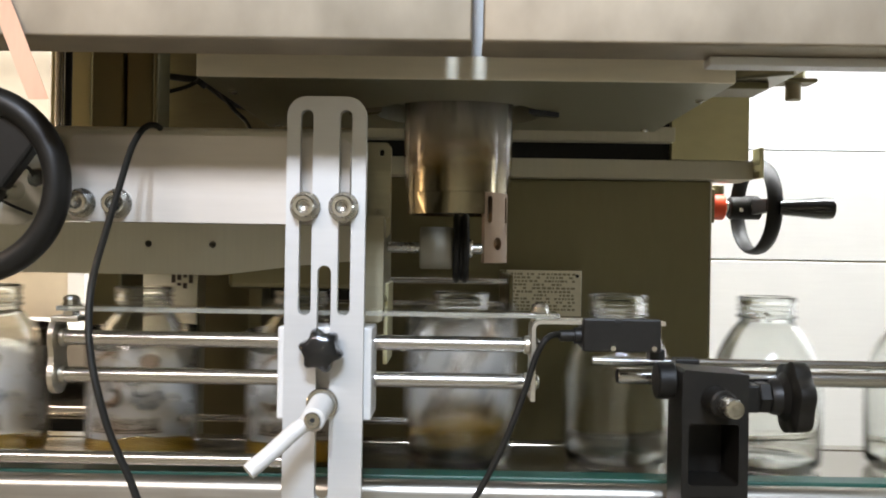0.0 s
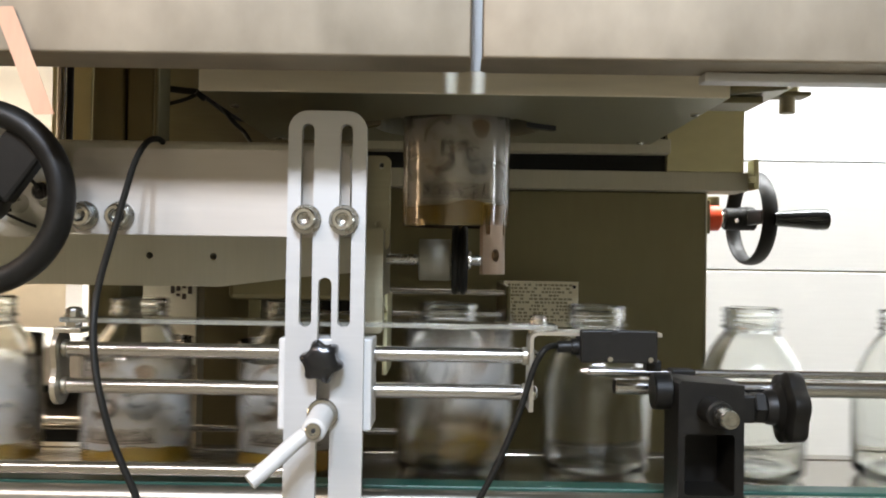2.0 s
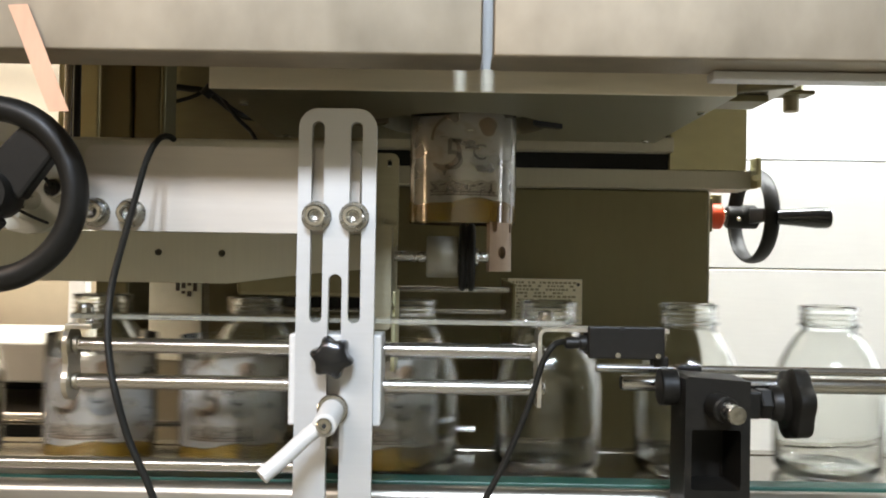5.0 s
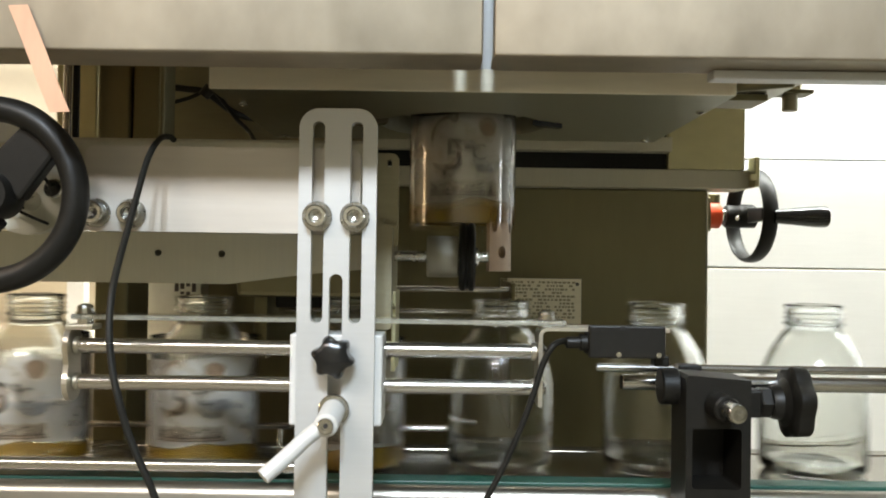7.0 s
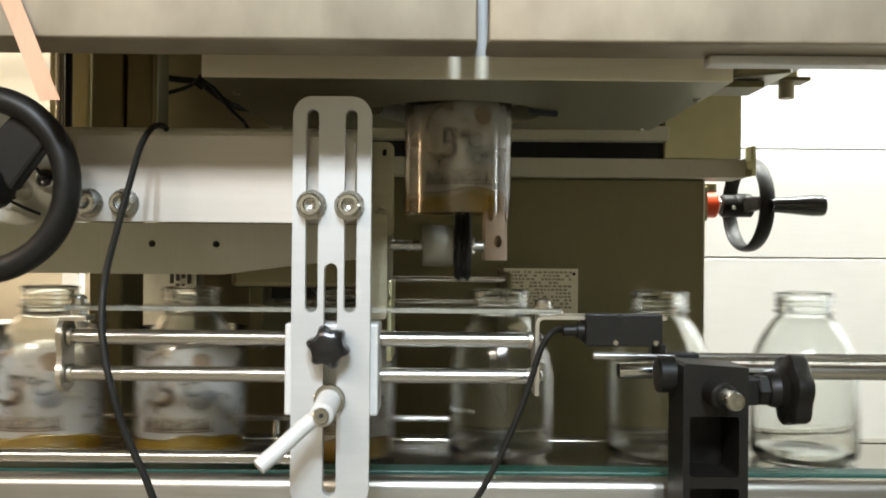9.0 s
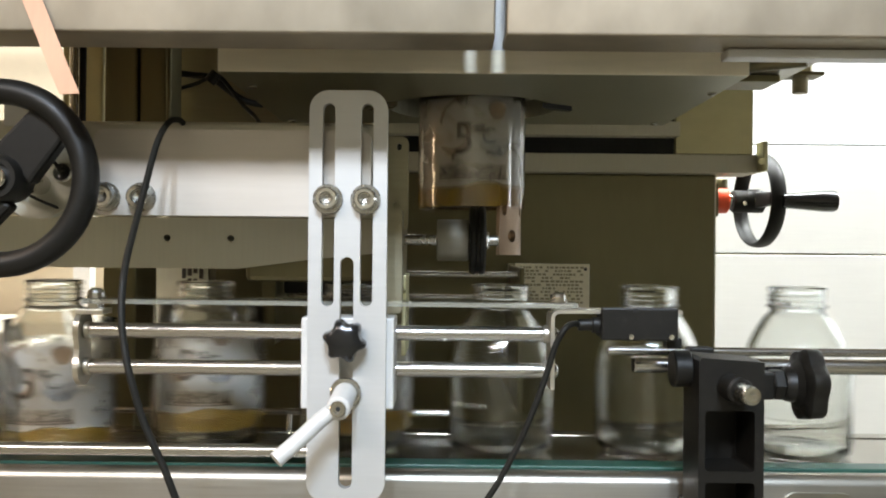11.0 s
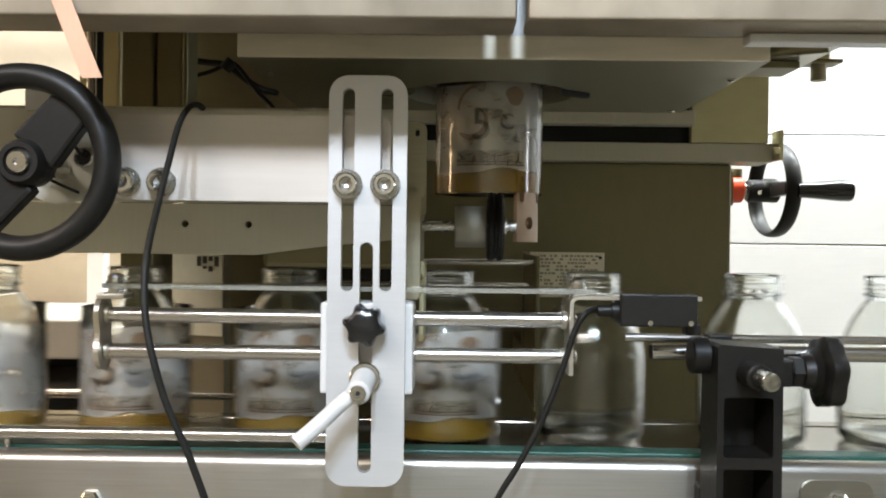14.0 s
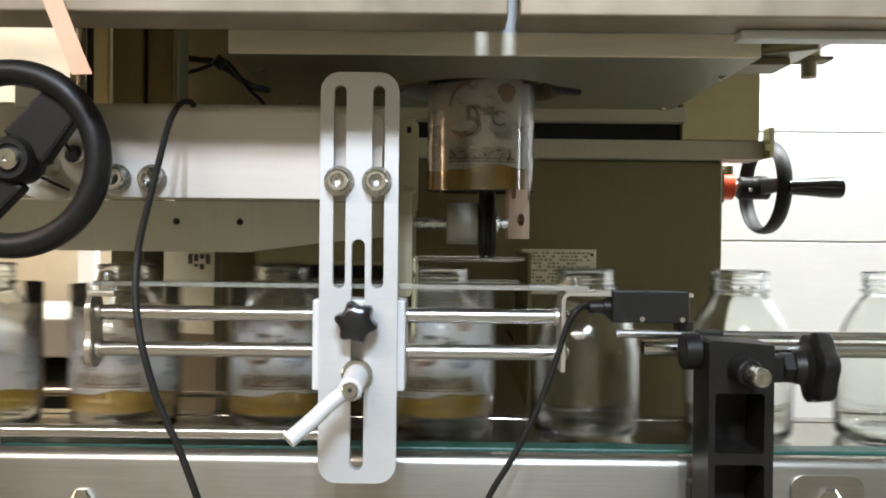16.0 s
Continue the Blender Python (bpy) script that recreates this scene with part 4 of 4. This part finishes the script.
# ---- cables and tape ----
c1 = thing("cable", "black round cable looping down before the guide rods", "cable", (-0.2, 0.49, 0.9), "black cables")
part("lead", on(c1, cable([(-0.1655, 0.556, 1.1335), (-0.1755, 0.5480, 1.1331), (-0.1754, 0.5300, 1.1340), (-0.1758, 0.5120, 1.1298), (-0.1766, 0.4950, 1.1166), (-0.1759, 0.4750, 1.0924), (-0.1752, 0.4600, 1.0740), (-0.1733, 0.4400, 1.0526), (-0.1717, 0.4300, 1.0393), (-0.1703, 0.4250, 1.0235), (-0.1674, 0.4220, 1.0078), (-0.1638, 0.4200, 0.9950), (-0.1587, 0.4200, 0.9779), (-0.1532, 0.4200, 0.9648), (-0.1482, 0.4200, 0.9543), (-0.1443, 0.4200, 0.9446), (-0.1390, 0.4205, 0.930), (-0.1335, 0.422, 0.912), (-0.128, 0.425, 0.890), (-0.122, 0.432, 0.85), (-0.118, 0.445, 0.78), (-0.116, 0.46, 0.70), (-0.116, 0.47, 0.60)], 0.0018, 12)), RUBBER, c1, smooth=True)
c2 = thing("cable", "black sensor cable hanging down in front of the belt", "cable", (0.03, 0.53, 0.9), "black cables")
part("lead", on(c2, cable([(0.0665, 0.541, 1.0128), (0.0635, 0.536, 1.0140), (0.0569, 0.5270, 1.0121), (0.0510, 0.5270, 1.0020), (0.0459, 0.5270, 0.9852), (0.0395, 0.5270, 0.9667), (0.0302, 0.5270, 0.9442), (0.0188, 0.5270, 0.9220), (0.0060, 0.5275, 0.900), (-0.004, 0.529, 0.87), (-0.011, 0.532, 0.82), (-0.014, 0.536, 0.74), (-0.015, 0.54, 0.62)], 0.0019, 12)), RUBBER, c2, smooth=True)
c3 = thing("cable", "dark cable bundle tied behind the head plate", "cable", (-0.25, 0.93, 1.2), "black cables")
part("lead", on(c3, cable([(-0.318, 0.93, 1.2180), (-0.306, 0.93, 1.2210), (-0.2788, 0.93, 1.2286), (-0.2600, 0.93, 1.2370), (-0.2500, 0.93, 1.2330), (-0.2300, 0.93, 1.2080), (-0.2142, 0.93, 1.1921), (-0.200, 0.88, 1.170), (-0.18, 0.62, 1.1360)], 0.0022, 10)), BLACK, c3, smooth=True)
part("lead", on(c3, cable([(-0.318, 0.94, 1.2450), (-0.306, 0.94, 1.2422), (-0.2848, 0.94, 1.2396), (-0.2643, 0.94, 1.2362), (-0.2405, 0.95, 1.2193), (-0.2300, 0.96, 1.2150), (-0.22, 0.979, 1.215)], 0.0036, 10)), BLACK, c3, smooth=True)
part("cable_tie", on(c3, rod((-0.2640, 0.928, 1.2300), (-0.2560, 0.928, 1.2400), 0.0062)), BLACK, c3, smooth=True)

tape = thing("tape_strip", "peach coloured paper tape strip hanging from the cover", "tape", (-0.205, 0.442, 1.16))


def tape_mesh():
    bm = bmesh.new()
    rows = []
    for i in range(13):
        f = i / 12
        x0, z = -0.2315 + 0.0235 * f, 1.1880 - 0.0545 * f
        y = 0.4432 - 0.003 * f + 0.0004 * math.sin(6 * f)
        rows.append([bm.verts.new((x0, y, z)), bm.verts.new((x0 + 0.0102, y - 0.0004, z + 0.0004))])
    for a, b in zip(rows, rows[1:]):
        bm.faces.new((a[0], a[1], b[1], b[0]))
    out = bmesh.ops.extrude_face_region(bm, geom=bm.faces[:])
    bmesh.ops.translate(bm, verts=[g for g in out["geom"] if isinstance(g, bmesh.types.BMVert)], vec=(0, 0.0004, 0))
    return bm


part("strip", on(tape, tape_mesh()), TAPE, tape, smooth=True)

# ---- bottles and sleeves ----
BR = 0.0402


def bottle_profile():
    out = [(0.0, 0.0025), (0.026, 0.0022), (0.032, 0.0), (0.0365, 0.0012), (0.0395, 0.0048), (BR, 0.010), (BR, 0.066)]
    for i in range(1, 9):
        f = i / 8
        a = f * math.pi / 2
        out.append((0.0197 + (BR - 0.0197) * (0.55 * math.cos(a) + 0.45 * (1 - f)), 0.066 + 0.044 * (0.6 * math.sin(a) * 0.55 + f * (1 - 0.33))))
    out[-1] = (0.0197, 0.1095)
    out += [(0.0197, 0.1120), (0.0202, 0.1130), (0.0202, 0.1240), (0.0213, 0.1250), (0.0213, 0.1276), (0.0203, 0.1286)]
    inner = [(0.0183, 0.1284), (0.0176, 0.1270), (0.0174, 0.1090)]
    for i in range(7, -1, -1):
        f = i / 8
        a = f * math.pi / 2
        inner.append((0.0174 + (BR - 0.0017 - 0.0174) * (0.55 * math.cos(a) + 0.45 * (1 - f)), 0.0655 + 0.0425 * (0.6 * math.sin(a) * 0.55 + f * (1 - 0.33))))
    inner += [(BR - 0.0017, 0.012), (BR - 0.0038, 0.0062), (0.032, 0.0034), (0.026, 0.0048), (0.0, 0.0052)]
    return out + inner


def make_bottle():
    t = thing("glass_bottle", "clear round glass bottle with a threaded wide neck", "bottle", (0, 0, 0), "bottles on the conveyor")
    part("body", lathe(bottle_profile(), 48), GLASS, t, "clear glass body", smooth=True)
    for z, r in ((0.1137, 0.0013), (0.1180, 0.0008), (0.1215, 0.0008)):
        ring = lathe([(0.0203 + r * (0.5 + math.cos(a)), z + r * math.sin(a)) for a in [2 * math.pi * k / 10 for k in range(10)]], 48, closed=True)
        part("neck_bead" if r > 0.001 else "thread", ring, GLASS, t, smooth=True)
    return t


SL, SR = 0.094, 0.0411


def wrap(bm, r):
    """Bends a flat drawing in x and z round the sleeve; x = 0 faces the viewer."""
    for v in bm.verts:
        a = v.co.x / SR
        rr = r + v.co.y
        v.co = (rr * math.sin(a), -rr * math.cos(a), v.co.z)
    return bm


def grid_patch(x0, x1, low, high, nx=40, nz=6):
    bm = bmesh.new()
    rows = []
    for i in range(nx + 1):
        x = x0 + (x1 - x0) * i / nx
        a, b = low(x), high(x)
        rows.append([bm.verts.new((x, 0, a + (b - a) * k / nz)) for k in range(nz + 1)])
    for p, q in zip(rows, rows[1:]):
        for k in range(nz):
            bm.faces.new((p[k], q[k], q[k + 1], p[k + 1]))
    return bm


def outline_patch(pts):
    bm = bmesh.new()
    vs = [bm.verts.new((x, 0, z)) for x, z in pts]
    es = [bm.edges.new((vs[i], vs[(i + 1) % len(vs)])) for i in range(len(vs))]
    bmesh.ops.triangle_fill(bm, use_beauty=True, edges=es)
    for _ in range(2):
        bmesh.ops.subdivide_edges(bm, edges=[e for e in bm.edges if abs(e.verts[0].co.x - e.verts[1].co.x) > 0.005], cuts=1)
    return bm


def letters(text, size, x, z):
    cu = bpy.data.curves.new("letters", "FONT")
    cu.body, cu.size, cu.align_x = text, size, "CENTER"
    ob = new("letters", cu)
    me = bpy.data.meshes.new_from_object(ob.evaluated_get(bpy.context.evaluated_depsgraph_get()))
    bpy.data.objects.remove(ob)
    bm = bmesh.new()
    bm.from_mesh(me)
    bpy.data.meshes.remove(me)
    for v in bm.verts:
        v.co = (v.co.x + x, 0, v.co.y + z)
    bmesh.ops.subdivide_edges(bm, edges=[e for e in bm.edges if abs(e.verts[0].co.x - e.verts[1].co.x) > 0.004], cuts=2)
    bmesh.ops.triangulate(bm, faces=bm.faces[:])
    return bm


HALF = math.pi * SR


def wave(x):
    return 0.0155 + 0.0022 * math.sin(x * 2 * math.pi / (2 * HALF) * 3 + 0.6) + 0.0008 * math.sin(x * 190)


def make_sleeve():
    t = thing("label_sleeve", "printed plastic sleeve, white and amber, on a bottle", "label", (0, 0, 0), "label sleeves")
    n = 56
    tube = bmesh.new()
    rings = [[tube.verts.new((SR * math.sin(2 * math.pi * i / n), -SR * math.cos(2 * math.pi * i / n), z)) for i in range(n)] for z in (0, 0.03, 0.06, SL)]
    for a, b in zip(rings, rings[1:]):
        for i in range(n):
            tube.faces.new((a[i], a[(i + 1) % n], b[(i + 1) % n], b[i]))
    part("film", tube, FILM_CLEAR, t, "clear glossy film", smooth=True)
    part("amber_band", wrap(grid_patch(-HALF, HALF * 0.999, lambda x: 0.0006, lambda x: wave(x) - 0.0006, 64, 3), SR + 0.0003), FILM_AMBER, t, "amber band along the lower edge", smooth=True)
    part("white_print", wrap(grid_patch(-HALF, HALF * 0.999, wave, lambda x: 0.0800 + 0.0015 * math.sin(x * 70), 64, 8), SR + 0.0003), FILM_WHITE, t, "white print with a wavy lower border", smooth=True)
    moon = [(-0.014 + 0.0125 * math.cos(radians(a)), 0.050 + 0.0125 * math.sin(radians(a))) for a in range(-150, 120, 15)]
    moon += [(-0.0155 + 0.0105 * math.cos(radians(a)), 0.0525 + 0.0105 * math.sin(radians(a))) for a in range(105, -130, -15)]
    for sx in (0, HALF):
        part("crescent", wrap(outline_patch([(x + sx, z) for x, z in moon]), SR + 0.0007), FILM_BROWN, t, "brown crescent print")
        part("disc", wrap(outline_patch([(sx + 0.018 + (0.0072 + 0.0011 * math.sin(radians(3 * a))) * math.cos(radians(a)), 0.0705 + 0.0072 * math.sin(radians(a))) for a in range(0, 360, 24)]), SR + 0.0007), FILM_BROWN, t)
        for ch, cx, size, cz in (("5", -0.007, 0.033, 0.0385), ("°", 0.0050, 0.020, 0.0455), ("C", 0.0115, 0.0165, 0.0460)):
            part("character", wrap(letters(ch, size, sx + cx, cz), SR + 0.0009), FILM_INK, t, "dark printed character")
        rng = random.Random(11)
        for k in range(6):
            strokes = []
            for _ in range(4):
                cx, cz = sx - 0.0215 + 0.0086 * k + rng.uniform(-0.0026, 0.0026), 0.0248 + rng.uniform(-0.0034, 0.0034)
                turn, half, wide = rng.choice((0.2, 1.1, 1.5, 2.3)), rng.uniform(0.0018, 0.0036), rng.uniform(0.0004, 0.0008)
                u, w = (math.cos(turn), math.sin(turn)), (-math.sin(turn), math.cos(turn))
                strokes.append(outline_patch([(cx + a * half * u[0] + b * wide * w[0], cz + a * half * u[1] + b * wide * w[1]) for a, b in ((-1, -0.6), (0.2, -1), (1, -0.3), (1, 0.5), (0, 1), (-1, 0.5))]))
            part("caption_stroke", wrap(merge(*strokes), SR + 0.0009), FILM_INK, t, "dark brushed stroke")
        part("caption_band", wrap(grid_patch(sx - 0.026, sx + 0.026, lambda x: 0.0195 + 0.0006 * math.sin(x * 800), lambda x: 0.0305 + 0.0008 * math.sin(x * 610), 20, 1), SR + 0.0006), FILM_WASH, t, "faint brown band behind the strokes")
        swash = [(-0.006 + 0.020 * math.cos(radians(a)), 0.0610 + 0.0185 * math.sin(radians(a))) for a in range(95, 181, 12)]
        swash += [(-0.006 + 0.0178 * math.cos(radians(a)), 0.0600 + 0.0172 * math.sin(radians(a))) for a in range(180, 94, -12)]
        part("swash", wrap(outline_patch([(x + sx, z) for x, z in swash]), SR + 0.0007), FILM_BROWN, t, "thin brown arc")
        for k in range(2):
            part("text_bar", wrap(grid_patch(sx - 0.026 + 0.001 * k, sx + 0.027 - 0.002 * k, lambda x, k=k: 0.0195 + 0.0022 * k, lambda x, k=k: 0.0204 + 0.0022 * k, 14, 1), SR + 0.0007), FILM_BROWN, t)
        part("blue_patch", wrap(outline_patch([(sx + 0.017 + 0.013 * math.cos(radians(a)), 0.0445 + 0.007 * math.sin(radians(a)) * (1 + 0.3 * math.sin(radians(3 * a)))) for a in range(0, 360, 20)]), SR + 0.0005), FILM_BLUE, t)
    return t


PITCH, SPEED, FIRST = 0.1172, 0.29567, 0.1194
DROP_X, REST_Z = HOLE_C[0], 1.0905
first_bottle = make_bottle()
first_sleeve = make_sleeve()
TRAIN = []


# the bottles stand unevenly spaced on the belt: millimetres ahead of or behind the even pitch
UNEVEN = {-3: -12, -1: -3, 0: 0, 1: -4, 2: -3, 3: 0, 4: 3, 5: -1, 6: 1, 7: 5, 8: 5, 9: 7, 10: 10, 11: 11, 14: -14, 15: 1, 17: -4, 18: 0, 19: 5, 20: -2, 21: -3,
          22: 2, 23: 8, 24: 3, 25: 4, 29: -7, 30: -1, 31: -1, 32: -3, 33: 0, 34: 4, 35: -1, 36: 6, 37: -2, 38: 3, 39: 8, 40: 3, 41: 5}
# the belt runs a little unevenly: millimetres by which it lags behind its mean speed
LAG = {0: 9, 0.2: 10, 0.5: -3, 0.7: -3, 1: 7, 1.5: -5, 2: 1, 2.5: -13, 3: -4, 3.5: -12, 4: 7, 6.5: -1, 7: -3, 7.2: -3, 7.5: 6, 7.7: 5, 8: 4, 8.5: -1, 9: -1, 9.5: -5,
       12: 1, 12.2: 0, 12.5: -2, 12.7: -1, 13: -1, 13.2: -3, 13.5: 0, 14: 4, 14.5: 3, 15: 1, 15.5: 0, 16: 7}
# seconds by which some sleeves are released late, by the time of the drop
LATE = {1.5: 0.005, 3.5: 0.02, 4.0: -0.035, 7.5: -0.03, 9.5: 0.02}


def between(table, t):
    """The value of a table at t, straight between its entries."""
    low = max((q for q in table if q <= t), default=min(table))
    high = min((q for q in table if q >= t), default=max(table))
    f = 0 if high <= low else (t - low) / (high - low)
    return table[low] * (1 - f) + table[high] * f


def bottle_start(k):
    return FIRST + PITCH * k + 0.001 * between(UNEVEN, k)


def belt_x(o, t):
    """Where a bottle stands at t that would have started at o."""
    return o - SPEED * t + 0.001 * between(LAG, t)


def drop_time(o):
    t = (o - DROP_X) / SPEED
    for _ in range(6):
        t = (o - DROP_X + 0.001 * between(LAG, t)) / SPEED
    return t + sum(late for q, late in LATE.items() if abs(t - q) < 0.17)


for k in range(-5, 46):
    o = bottle_start(k)
    b = first_bottle if not TRAIN else copy_thing(first_bottle, pose(0, 0, 0))
    tau = drop_time(o)
    s = None
    if tau < 16.5:
        s = first_sleeve if not TRAIN else copy_thing(first_sleeve, pose(0, 0, 0))
    TRAIN.append((k, o, tau, b, s))

# cladding boards of the back wall
board_mesh = None
for col in range(4):
    for i in range(15):
        z0 = 0.0828 + 0.1948 * i
        x0 = -0.398 + 1.25 * col
        if board_mesh is None:
            ob = part("board", box(0, 1.247, 0, 0.012, 0, 0.1925, 0.0012, 1), WALL, wall_north)
            board_mesh = ob.data
        else:
            ob = new("board", board_mesh)
            ob.parent = wall_north
        ob.location = (x0, BACK - 0.001, z0)


def settle(tau):
    """How high above the belt the lower edge of a sleeve comes to rest."""
    return 0.019 if 10.2 < tau < 12.45 or tau > 14.55 else 0.004


def motions():
    before = TRAIN[0][2] - PITCH / SPEED
    for k, o, tau, b, s in TRAIN:
        walk(b, [(t, pose(belt_x(o, t), HOLE_C[1], BELT_Z + 0.0002)) for t in sorted(LAG)])
        if s is None:
            continue
        end = BELT_Z + settle(tau)
        wait = REST_Z + SL + 0.0015 * max(0, k)
        beat = tau - before
        before = tau
        z_rows = [(-60, wait), (tau - beat - 0.36, wait), (tau - beat - 0.20, REST_Z + SL), (tau - beat - 0.06, REST_Z + SL), (tau - beat + 0.01, REST_Z), (tau - 0.095, REST_Z), (tau - 0.065, 1.040), (tau - 0.035, 0.970), (tau - 0.005, end), (60, end)]

        def height(t):
            for (a, p), (c, q) in zip(z_rows, z_rows[1:]):
                if a <= t <= c:
                    return p + (q - p) * (t - a) / (c - a)
            return end

        def across(t):
            return DROP_X if t < tau - 0.04 else belt_x(o, t)

        times = [0.0] + [t for t in (tau - beat - 0.36, tau - beat - 0.20, tau - beat - 0.09, tau - beat - 0.06, tau - beat + 0.01, tau - 0.125, tau - 0.095, tau - 0.065, tau - 0.035, tau - 0.005, tau + 0.03) if 0.02 < t < 15.98]
        times = sorted(times + [t for t in LAG if 0.02 < t < 15.98 and t > tau + 0.06] + [16.0])
        seen = []
        rows = []
        for t in times:
            if frame(t) not in seen:
                seen.append(frame(t))
                rows.append((t, pose(across(t), HOLE_C[1], height(t))))
        walk(s, rows)
    turn = []
    taus = [tau for _, _, tau, _, s in TRAIN]
    for i in range(0, 161):
        t = i / 10
        done = sum(min(1, max(0, (t - (q - 0.11)) / 0.1)) for q in taus)
        turn.append((t, pose(-0.01, RY, RZ, -75 * done, 0, 0)))
    walk(roller, turn)


motions()
